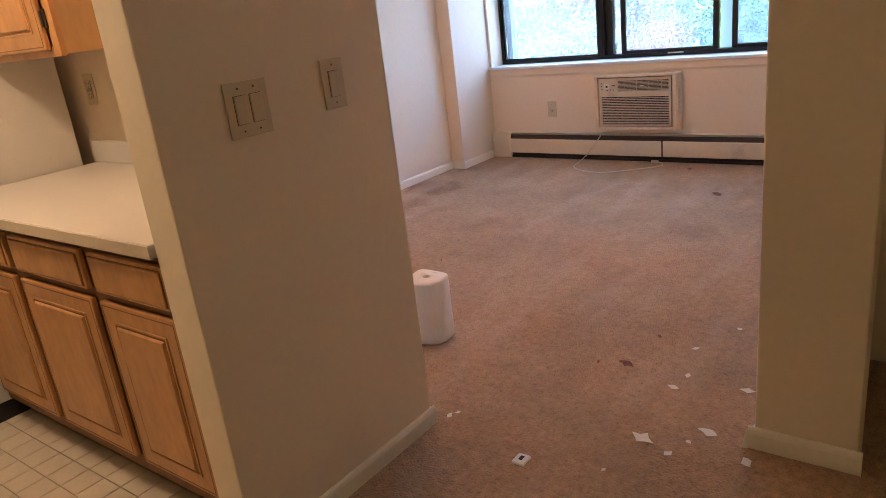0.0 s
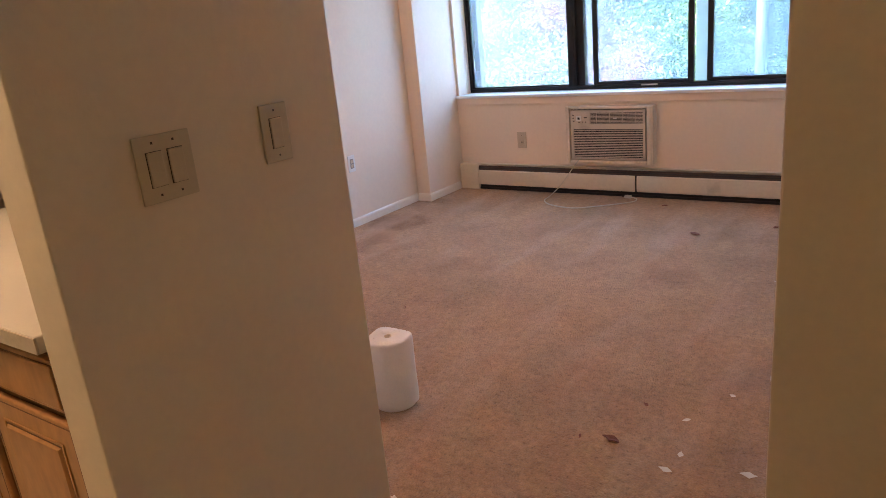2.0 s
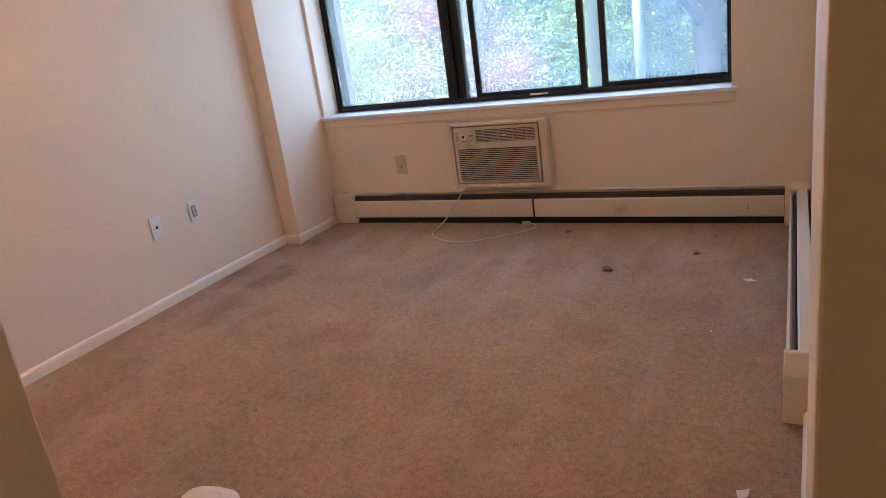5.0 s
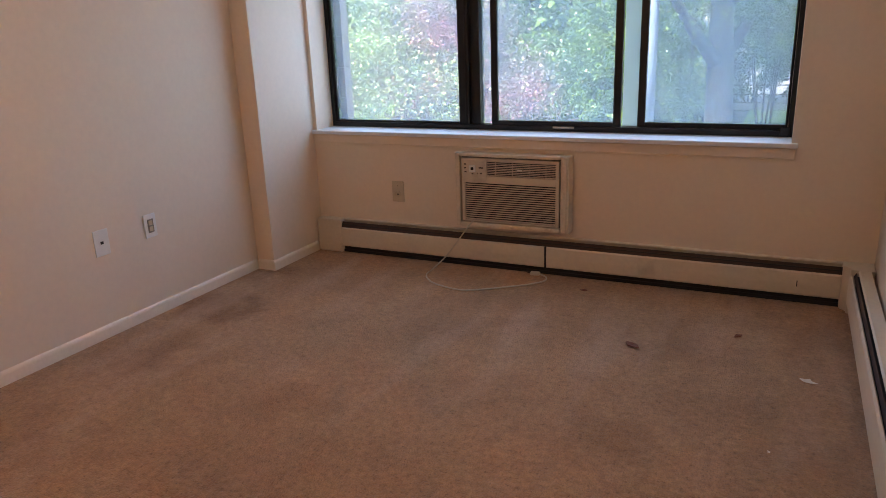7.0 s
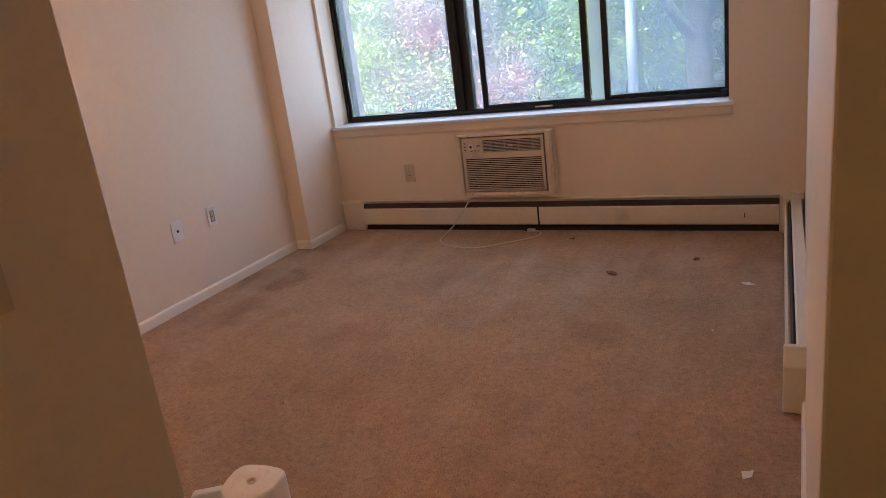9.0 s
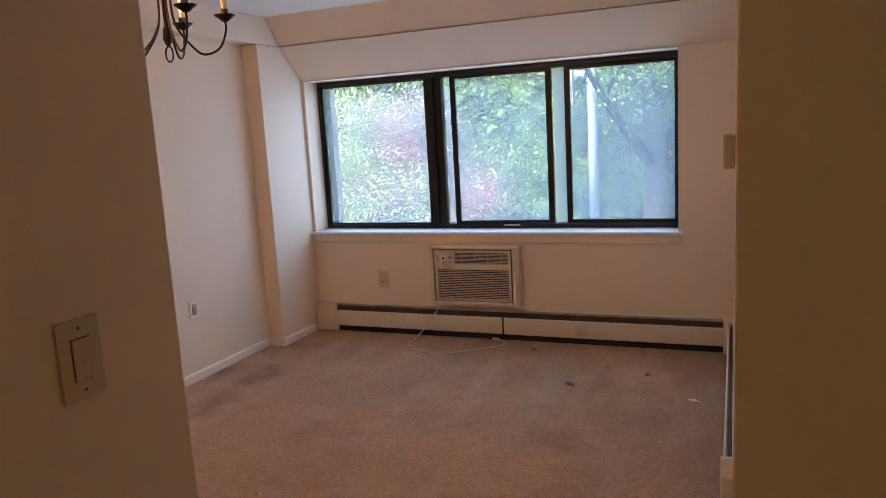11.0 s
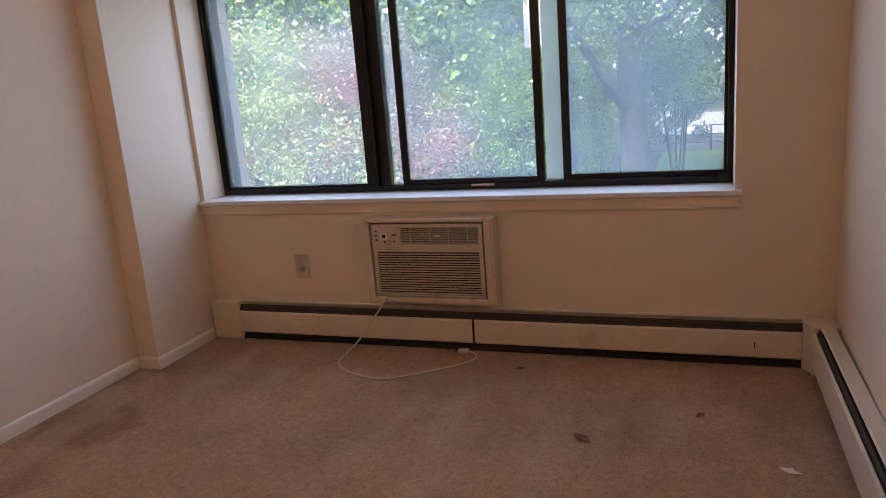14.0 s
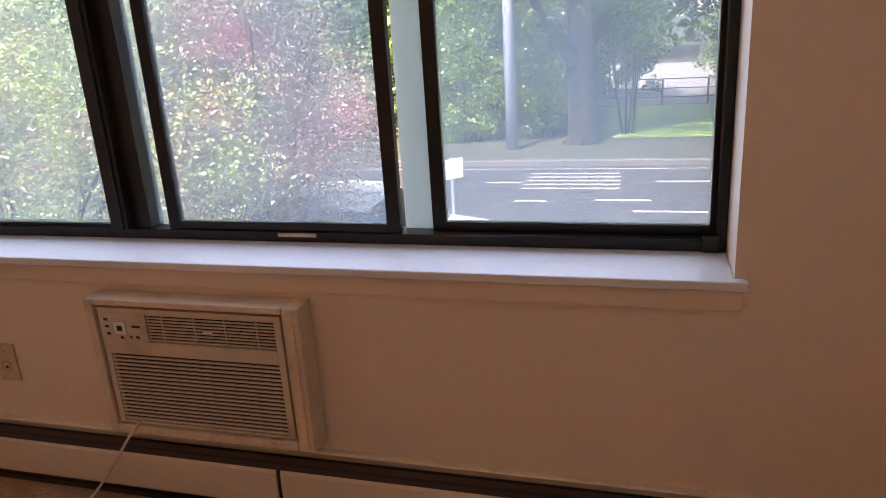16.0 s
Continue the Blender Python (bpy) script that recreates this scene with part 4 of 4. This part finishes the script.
for i in range(14):
    a = radians(60 + 170 * i / 13)
    r0, r1 = 0.062, 0.072 + 0.006 * random.random()
    h = 0.277 + 0.003 * math.sin(i * 1.7) + 0.004 * random.random()
    ring = [bm.verts.new((RX + r * math.cos(a), RY + r * math.sin(a), z)) for r, z in ((r1 + 0.003, 0.245), (r1, 0.272), (r0 - 0.010, h), (r0 - 0.013, h - 0.001), (r1 - 0.006, 0.268), (r1 - 0.001, 0.245))]
    if last:
        for p in range(5):
            bm.faces.new((last[p], ring[p], ring[p + 1], last[p + 1]))
    last = ring
part("wrapper_end", bm, PAPER, roll, "crumpled white wrap folded over the end", True)

BX, BY = -1.925, 2.234
bottle = thing("spray_bottle", (BX, BY, 0), "white spray bottle with a navy label beside the paper towels", "spray bottle")
part("body", lathe([(0, 0.0), (0.036, 0.0), (0.040, 0.008), (0.040, 0.058), (0.038, 0.060)], (BX, BY, 0)), WHITEPLATE, bottle, smooth=True)
part("label", lathe([(0.0, 0.0605), (0.0395, 0.061), (0.0405, 0.065), (0.0405, 0.165), (0.038, 0.172), (0.0, 0.1722)], (BX, BY, 0)), NAVY, bottle, "navy printed label", True)
part("shoulder", lathe([(0, 0.1725), (0.038, 0.173), (0.032, 0.192), (0.016, 0.208), (0.015, 0.216), (0, 0.216)], (BX, BY, 0)), WHITEPLATE, bottle, smooth=True)
bm = prism([(-0.055, 0.2165), (0.030, 0.2165), (0.042, 0.226), (0.040, 0.248), (0.030, 0.256), (-0.050, 0.252), (-0.058, 0.244)], "y", -0.013, 0.013, bevel=0.004)
bmesh.ops.rotate(bm, cent=(0, 0, 0), matrix=Matrix.Rotation(radians(28), 3, "Z"), verts=bm.verts)
bmesh.ops.translate(bm, vec=(BX, BY, 0), verts=bm.verts)
part("spray_head", bm, WHITEPLATE, bottle)
bm = tube([(BX - 0.040, BY - 0.02, 0.216), (BX - 0.052, BY - 0.026, 0.190), (BX - 0.050, BY - 0.026, 0.165)], 0.006, 8)
part("trigger", bm, WHITEPLATE, bottle, smooth=True)
CX, CY = -1.985, 2.150
jug = thing("cleaner_bottle", (CX, CY, 0), "white bottle with a ribbed cap and red collar on the carpet", "bottle")
part("body", lathe([(0, 0.0), (0.038, 0.0), (0.042, 0.01), (0.042, 0.130), (0.034, 0.160), (0.018, 0.172), (0.017, 0.178), (0, 0.178)], (CX, CY, 0)), WHITEPLATE, jug, smooth=True)
part("collar", lathe([(0, 0.1785), (0.021, 0.1785), (0.021, 0.190), (0, 0.190)], (CX, CY, 0)), BROWN, jug, "dark red collar")
part("cap", lathe([(0, 0.1905), (0.024, 0.1905), (0.0235, 0.225), (0.018, 0.230), (0, 0.230)], (CX, CY, 0), 10), WHITEPLATE, jug)


def flake(name, x, y, size, mat, label, category, seed, thick=0.0016, group="", curl=0.15, long=1.6):
    """A torn flat scrap lying on the carpet."""
    rnd = random.Random(seed)
    bm = bmesh.new()
    n, turn = 8, rnd.random() * 6.28
    rim = []
    for i in range(n):
        a = 2 * math.pi * i / n
        r = size * (0.45 + 0.35 * rnd.random() if i % 2 else 0.65 + 0.45 * rnd.random())
        u, v = r * math.cos(a) * long / 1.3, r * math.sin(a) / long * 1.3
        rim.append((u * math.cos(turn) - v * math.sin(turn), u * math.sin(turn) + v * math.cos(turn), thick * 0.4 + curl * r * rnd.random()))
    top = [bm.verts.new((x + u, y + v, w + thick)) for u, v, w in rim]
    low = [bm.verts.new((x + u, y + v, max(0.0003, w))) for u, v, w in rim]
    ct, cl = bm.verts.new((x, y, thick + 0.001)), bm.verts.new((x, y, 0.0002))
    for i in range(n):
        j = (i + 1) % n
        bm.faces.new((top[i], top[j], ct))
        bm.faces.new((low[j], low[i], cl))
        bm.faces.new((low[i], low[j], top[j], top[i]))
    bmesh.ops.recalc_face_normals(bm, faces=bm.faces)
    bmesh.ops.translate(bm, vec=(-x, -y, 0), verts=bm.verts)
    ob = new(name, mesh_of(bm, name, mat))
    ob.location = (x, y, 0)
    return tagged(ob, label, category, group)


G = "flakes of paint on the carpet"
for k, (x, y, s) in enumerate(((-0.780, 1.969, 0.034), (-0.798, 2.294, 0.019), (-0.780, 2.388, 0.015), (-0.819, 2.594, 0.013), (-0.610, 2.081, 0.030), (-0.479, 1.986, 0.022),
                               (-0.574, 2.371, 0.022), (-0.686, 1.927, 0.016), (-0.818, 1.774, 0.008), (-0.652, 2.010, 0.010), (-0.614, 2.998, 0.026), (-0.721, 2.816, 0.012),
                               (-0.675, 4.561, 0.030), (-0.546, 2.549, 0.012), (-0.79, 4.00, 0.006), (-1.394, 1.806, 0.014), (-1.380, 1.836, 0.010))):
    flake("paint_flake", x, y, s, CHIP, "white flake of old paint on the carpet", "paint flake", 11 + k, group=G)
for k, (x, y, s) in enumerate(((-0.999, 2.375, 0.024), (-1.350, 4.644, 0.036), (-0.943, 4.900, 0.024), (-1.718, 5.235, 0.014), (-0.970, 2.630, 0.010), (-1.10, 2.35, 0.008), (-2.35, 3.05, 0.006))):
    flake("wood_scrap", x, y, s, BROWN, "torn reddish-brown scrap on the carpet", "scrap", 40 + k, 0.005, curl=0.3, long=1.9)
chip = solid("paint_chip", prism([(-0.512, 0.001), (-0.497, 0.001), (-0.4975, 0.066), (-0.5005, 0.060)], "y", 2.052, 2.0555), CHIP, "white strip of loose paint leaning on the wall corner", "paint flake", kind="")
clip = thing("plastic_clip", (-1.050, 1.700, 0), "small white plastic clip with a dark slot on the carpet", "plastic clip")
part("body", boxes((-1.071, -1.029, 1.676, 1.724, 0.0005, 0.010), bevel=0.003), WHITEPLATE, clip)
part("slot", boxes((-1.056, -1.044, 1.692, 1.712, 0.0101, 0.0108)), BLACK, clip, "dark slot")


# ---- outdoors ----
BACK = 400
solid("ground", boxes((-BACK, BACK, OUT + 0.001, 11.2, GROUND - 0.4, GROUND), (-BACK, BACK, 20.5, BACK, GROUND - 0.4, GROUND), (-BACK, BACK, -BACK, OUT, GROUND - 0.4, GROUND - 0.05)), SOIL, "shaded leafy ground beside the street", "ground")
solid("road", boxes((-BACK, BACK, 11.2, 20.5, GROUND - 0.5, GROUND - 0.12)), ASPHALT, "dark grey asphalt street", "road")
solid("kerb_near", boxes((-60, 60, 11.05, 11.25, GROUND - 0.3, GROUND + 0.015), bevel=0.02), CONCRETE, "grey concrete kerb", "kerb")
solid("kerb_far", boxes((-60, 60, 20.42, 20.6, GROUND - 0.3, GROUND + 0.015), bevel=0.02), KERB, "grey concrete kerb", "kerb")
solid("verge", boxes((-2.2, 30, 23.6, 30.5, GROUND, GROUND + 0.03)), LAWN, "bright mown grass verge", "lawn")
solid("parking_lot", boxes((-3.2, 40, 30.5, 52, GROUND, GROUND + 0.04)), PALE, "pale sunlit paved lot", "pavement")
RT = GROUND - 0.12
for k in range(5):
    tagged(new("road_stripe", mesh_of(boxes((-3.45, -1.5, 18.05 + 0.36 * k, 18.17 + 0.36 * k, RT + 0.001, RT + 0.006)), "road_stripe", LINE)), "white painted stripe on the street", "road marking", "hatched road stripes", "structure")
tagged(new("edge_line", mesh_of(boxes((-40, 40, 20.05, 20.10, RT + 0.001, RT + 0.006)), "edge_line", LINE)), "long white edge line on the street", "road marking", "", "structure")
for x0, x1, y in ((-4.3, -3.5, 18.6), (-1.9, -0.9, 17.1), (-3.4, -2.8, 17.0), (-0.8, 0.6, 18.7), (-1.2, 0.2, 16.3)):
    tagged(new("lane_dash", mesh_of(boxes((x0, x1, y, y + 0.11, RT + 0.001, RT + 0.006)), "lane_dash", LINE)), "worn white lane dash on the street", "road marking", "lane dashes", "structure")


def leaves(name, clumps, per, spread, size, mat, parent, seed, label=""):
    """A crown of single leaves scattered about clump centres, all joined into one mesh."""
    rng = np.random.default_rng(seed)
    c = np.repeat(np.asarray(clumps, float), per, axis=0)
    n = len(c)
    off = rng.normal(size=(n, 3))
    off *= (spread * rng.random((n, 1)) ** 0.5 / np.linalg.norm(off, axis=1, keepdims=True))
    off[:, 2] *= 0.75
    p = c + off
    u = rng.normal(size=(n, 3))
    u[:, 2] = u[:, 2] * 0.5 - 0.25
    u /= np.linalg.norm(u, axis=1, keepdims=True)
    w = np.cross(u, rng.normal(size=(n, 3)))
    w /= np.linalg.norm(w, axis=1, keepdims=True)
    s = size * (0.6 + 0.8 * rng.random((n, 1)))
    fold = np.cross(u, w) * s * 0.12
    v = np.stack([p - u * s * 0.5, p + w * s * 0.3 + fold, p + u * s * 0.5, p - w * s * 0.3 + fold], axis=1).reshape(-1, 3)
    v = v - np.array(origin_of(parent))
    me = bpy.data.meshes.new(name)
    me.vertices.add(4 * n)
    me.vertices.foreach_set("co", v.ravel())
    me.loops.add(4 * n)
    me.loops.foreach_set("vertex_index", np.arange(4 * n))
    me.polygons.add(n)
    me.polygons.foreach_set("loop_start", np.arange(0, 4 * n, 4))
    me.materials.append(mat)
    me.update(calc_edges=True)
    me.validate()
    ob = new(name, me)
    ob.parent = parent
    return tagged(ob, label)


def clump_cloud(centre, radii, count, seed, hollow=0.35):
    rng = np.random.default_rng(seed)
    d = rng.normal(size=(count, 3))
    d /= np.linalg.norm(d, axis=1, keepdims=True)
    r = hollow + (1 - hollow) * rng.random((count, 1)) ** 0.6
    lump = 1 + 0.22 * np.sin(d[:, :1] * 5 + seed) * np.cos(d[:, 2:] * 6 + 2 * seed)
    return np.asarray(centre) + d * r * lump * np.asarray(radii)


def shrub(name, place, radii, centre_z, mat, count, per, size, seed, label, stems=7):
    ob = thing(name, (*place, GROUND), label, "shrub")
    rnd = random.Random(seed)
    for k in range(stems):
        a = 2 * math.pi * k / stems + rnd.random()
        e = Vector((place[0] + radii[0] * 0.6 * math.cos(a), place[1] + radii[1] * 0.6 * math.sin(a), centre_z + radii[2] * (0.2 + 0.5 * rnd.random())))
        b = Vector((place[0] + 0.15 * math.cos(a), place[1] + 0.15 * math.sin(a), GROUND))
        mid = b.lerp(e, 0.5) + Vector((0.15 * rnd.uniform(-1, 1), 0.15 * rnd.uniform(-1, 1), 0.15))
        part("stem", tube([b, mid, e], 0.035, 6, tip=0.008), BARK, ob, smooth=True)
    leaves("crown", clump_cloud((*place, centre_z), radii, count, seed), per, 0.42, size, mat, ob, seed + 1)
    return ob


def tree(name, place, height, trunk_r, crown_r, crown_z, mat, count, per, size, seed, label, limbs=7, fork=0.35, shift=0.0):
    ob = thing(name, (*place, GROUND), label, "tree")
    rnd = random.Random(seed)
    top = GROUND + height
    part("trunk", tube([(place[0], place[1], GROUND - 0.1), (place[0] + 0.05, place[1], GROUND + 0.5), (place[0] + 0.1 * rnd.uniform(-1, 1), place[1], GROUND + height * 0.4), (place[0] + 0.5 * rnd.uniform(-1, 1), place[1] + 0.3, top * 0.9)], trunk_r, 14, tip=trunk_r * 0.25), BARK, ob, smooth=True)
    ends = []
    for k in range(limbs):
        a = 2 * math.pi * k / limbs + rnd.uniform(-0.3, 0.3)
        z0 = GROUND + height * (fork + 0.35 * rnd.random() * (1 - fork))
        reach = crown_r * rnd.uniform(0.55, 0.95)
        b = Vector((place[0], place[1], z0))
        e = Vector((place[0] + reach * math.cos(a), place[1] + reach * math.sin(a), z0 + height * rnd.uniform(0.12, 0.4)))
        mid = b.lerp(e, 0.45) + Vector((0, 0, -0.05 * height * rnd.random()))
        limb = part("limb", tube([b, mid, e], trunk_r * 0.42, 7, tip=trunk_r * 0.07), BARK, ob, smooth=True)
        for t in (0.5, 0.75):
            q = b.lerp(e, t)
            part("branch", tube([q, q + Vector((rnd.uniform(-1, 1), rnd.uniform(-1, 1), rnd.uniform(0.1, 0.9))) * reach * 0.4], trunk_r * 0.12, 5, steps=0, tip=trunk_r * 0.03), BARK, limb, smooth=True)
    leaves("crown", clump_cloud((place[0], place[1] + shift, crown_z), (crown_r, crown_r, (top - crown_z) * 0.85), count, seed), per, crown_r * 0.24, size, mat, ob, seed + 1)
    return ob


shrub("shrub", (-7.2, 9.6), (2.9, 1.3, 2.3), 0.15, LEAF_BRIGHT, 460, 200, 0.042, 3, "tall sunlit yellow-green shrub with red-tipped shoots by the building", 11)
shrub("shrub", (-4.95, 10.5), (1.4, 0.9, 1.85), 0.45, LEAF_PLUM, 340, 190, 0.034, 8, "purple-red leaved shrub by the building", 9)
shrub("shrub", (-10.5, 11.0), (2.6, 1.5, 2.9), 0.7, LEAF_BRIGHT, 260, 110, 0.060, 12, "tall sunlit yellow-green shrub by the kerb", 9)
shrub("shrub", (-8.2, 24.5), (3.0, 1.5, 2.4), 0.2, LEAF_GREEN, 160, 60, 0.17, 15, "green roadside shrub across the street", 7)
shrub("shrub", (-13.5, 24.5), (3.4, 1.6, 2.8), 0.4, LEAF_GREEN, 160, 60, 0.18, 17, "green roadside shrub across the street", 7)
tree("tree", (-2.66, 22.9), 13.0, 0.52, 4.8, 6.0, LEAF_GREEN, 520, 100, 0.11, 21, "large shade tree with a thick dark trunk across the street", 10, 0.13, 0.6)
shrub("shrub", (-5.7, 23.4), (1.9, 0.7, 2.4), 0.3, LEAF_GREEN, 200, 70, 0.10, 58, "green roadside shrub across the street", 7)
shrub("shrub", (-3.75, 23.9), (0.75, 0.6, 2.0), 0.2, LEAF_GREEN, 130, 70, 0.10, 59, "green shrub beside the big tree trunk", 6)
shrub("shrub", (-1.5, 24.2), (0.7, 0.6, 1.2), 1.3, LEAF_GREEN, 80, 70, 0.10, 60, "green shrub beside the big tree trunk", 6)
shrub("shrub", (-5.6, 27.0), (2.4, 1.3, 2.6), 0.1, LEAF_GREEN, 170, 70, 0.13, 61, "green roadside shrub behind the lamp post", 7)
shrub("shrub", (-2.4, 33.5), (2.2, 1.3, 2.2), 0.0, LEAF_DEEP, 130, 60, 0.15, 64, "dark green shrub behind the big tree", 7)
shrub("shrub", (3.5, 35.0), (2.8, 1.5, 2.4), 0.4, LEAF_GREEN, 130, 60, 0.16, 66, "green shrub beside the paved lot", 7)
tree("tree", (-6.8, 31.0), 11.0, 0.26, 4.2, 3.6, LEAF_DEEP, 240, 60, 0.2, 69, "dark green tree behind the lamp post", 8, 0.2)
tree("tree", (-9.5, 27.5), 12.0, 0.32, 5.0, 4.6, LEAF_GREEN, 280, 60, 0.26, 24, "tall green tree across the street", 8, 0.25)
tree("tree", (-16.5, 26.0), 13.0, 0.34, 5.6, 5.0, LEAF_GREEN, 280, 60, 0.28, 27, "tall green tree across the street", 8, 0.25)
tree("tree", (3.2, 27.0), 12.0, 0.30, 4.8, 5.0, LEAF_DEEP, 260, 60, 0.26, 30, "tall dark green tree across the street", 8, 0.25)
tree("tree", (-24.0, 28.0), 14.0, 0.36, 6.2, 5.2, LEAF_DEEP, 260, 60, 0.32, 33, "tall dark green tree across the street", 8, 0.25)
tree("tree", (10.5, 29.0), 12.0, 0.30, 5.2, 4.8, LEAF_GREEN, 220, 60, 0.30, 36, "tall green tree across the street", 8, 0.25)
woods = thing("woods", (0, 60, GROUND), "far belt of dark green woods", "woods", kind="stuff")
rng = np.random.default_rng(50)
far = np.stack([rng.uniform(-75, 55, 900), rng.uniform(54, 70, 900), GROUND + 15 * rng.random(900) ** 0.8], axis=1)
leaves("crown", far, 26, 2.0, 0.85, LEAF_DEEP, woods, 51)

post = thing("street_lamp", (-4.33, 22.0, GROUND), "pale painted street lamp post with a side box", "street lamp")
part("pole", tube([(-4.33, 22.0, GROUND), (-4.33, 22.0, 2.0), (-4.33, 22.0, 4.6)], 0.145, 14, steps=0, tip=0.135), POST, post, smooth=True)
# unidentified pale shape beside the pole, built as a solid arm and box
part("arm", boxes((-5.2, -4.33, 21.93, 22.07, 2.85, 3.03), bevel=0.02), POST, post)
part("lamp_box", boxes((-5.36, -4.86, 21.85, 22.15, 2.05, 3.3), bevel=0.03), CONCRETE, post)
for k in range(4):
    part("fin", boxes((-5.31 + 0.12 * k, -5.26 + 0.12 * k, 21.82, 21.849, 2.12, 2.7)), POST, post)
sign = thing("road_sign", (-3.85, 14.2, RT), "small white notice board on a post by the street", "sign")
part("post", boxes((-3.87, -3.83, 14.21, 14.25, RT, -0.58)), POST, sign)
board = part("board", prism([(-4.06, -0.95), (-3.66, -0.88), (-3.66, -0.58), (-4.06, -0.65)], "y", 14.18, 14.205, bevel=0.004), WHITEPLATE, sign, "sloping pale notice board")
for z, w in ((-0.72, 0.26), (-0.79, 0.20), (-0.86, 0.24)):
    part("text_bar", prism([(-4.00, z), (-4.00 + w, z + 0.175 * w), (-4.00 + w, z + 0.175 * w + 0.018), (-4.00, z + 0.018)], "y", 14.177, 14.1795), POST, board)
fence = thing("fence", (0, 30.3, GROUND), "thin dark wire fence along the grass verge", "fence")
pieces("fence_post", boxes((-0.03, 0.03, 30.27, 30.33, GROUND, GROUND + 0.95)), DAMPER, fence, [(x, 0, 0) for x in np.arange(-5, 14, 1.5)])
for z in (0.3, 0.6, 0.92):
    part("rail", boxes((-5, 13, 30.285, 30.315, GROUND + z, GROUND + z + 0.03)), DAMPER, fence)


def car(x, y, label):
    """A parked saloon along x: body shell, glasshouse, wheels."""
    ob = thing("car", (x, y, RT), label, "car")
    z = RT
    part("body", flat_prism([(x - 2.25, z + 0.35), (x - 2.2, z + 0.72), (x - 1.5, z + 0.86), (x - 1.15, z + 0.92), (x + 1.0, z + 0.92), (x + 1.55, z + 0.84),
                             (x + 2.15, z + 0.66), (x + 2.25, z + 0.35), (x + 2.0, z + 0.24), (x - 2.0, z + 0.24)], y - 0.86, y + 0.86, 0.06), CARPAINT, ob)
    part("windows", flat_prism([(x - 1.42, z + 0.90), (x - 0.95, z + 1.36), (x + 0.35, z + 1.38), (x + 1.12, z + 0.90)], y - 0.74, y + 0.74, 0.04), CARGLASS, ob, "dark car windows")
    part("roof", flat_prism([(x - 1.02, z + 1.35), (x - 0.80, z + 1.43), (x - 0.25, z + 1.47), (x + 0.15, z + 1.45), (x + 0.45, z + 1.36)], y - 0.70, y + 0.70, 0.025), CARPAINT, ob)
    for wx in (-1.4, 1.4):
        for s in (-1, 1):
            bm = bmesh.new()
            bmesh.ops.create_cone(bm, cap_ends=True, segments=24, radius1=0.32, radius2=0.32, depth=0.2)
            bmesh.ops.rotate(bm, cent=(0, 0, 0), matrix=Matrix.Rotation(radians(90), 3, "X"), verts=bm.verts)
            bmesh.ops.translate(bm, vec=(x + wx, y + s * 0.78, z + 0.32), verts=bm.verts)
            wheel = part("wheel", bm, BLACK, ob)
            bm = bmesh.new()
            bmesh.ops.create_cone(bm, cap_ends=True, segments=16, radius1=0.2, radius2=0.2, depth=0.03)
            bmesh.ops.rotate(bm, cent=(0, 0, 0), matrix=Matrix.Rotation(radians(90), 3, "X"), verts=bm.verts)
            bmesh.ops.translate(bm, vec=(x + wx, y + s * 0.89, z + 0.32), verts=bm.verts)
            part("rim", bm, POST, wheel)
    return ob


def flat_prism(profile, y0, y1, bevel):
    return prism(profile, "y", y0, y1, bevel)


car(-4.65, 12.25, "pale silver parked car by the near kerb").scale = (1, 1, 0.90)


# ---- kitchen floor tiles ----
T = 0.098
pieces("tile", boxes((-T / 2 + 0.002, T / 2 - 0.002, -T / 2 + 0.002, T / 2 - 0.002, -0.006, -0.0005)), VINYL, kitchen_floor,
       [(-1.42 - T * (i + 0.5), 1.10 - T * (j + 0.5), 0) for i in range(21) for j in range(14)])
# masonry blocks of the outer window jamb
pieces("block", boxes((-3.6195, -3.447, OUT + 0.002, 5.845, 0.0, 0.189), bevel=0.002), facade.data.materials[0], facade, [(0, 0, 0.746 + 0.193 * k) for k in range(6)])
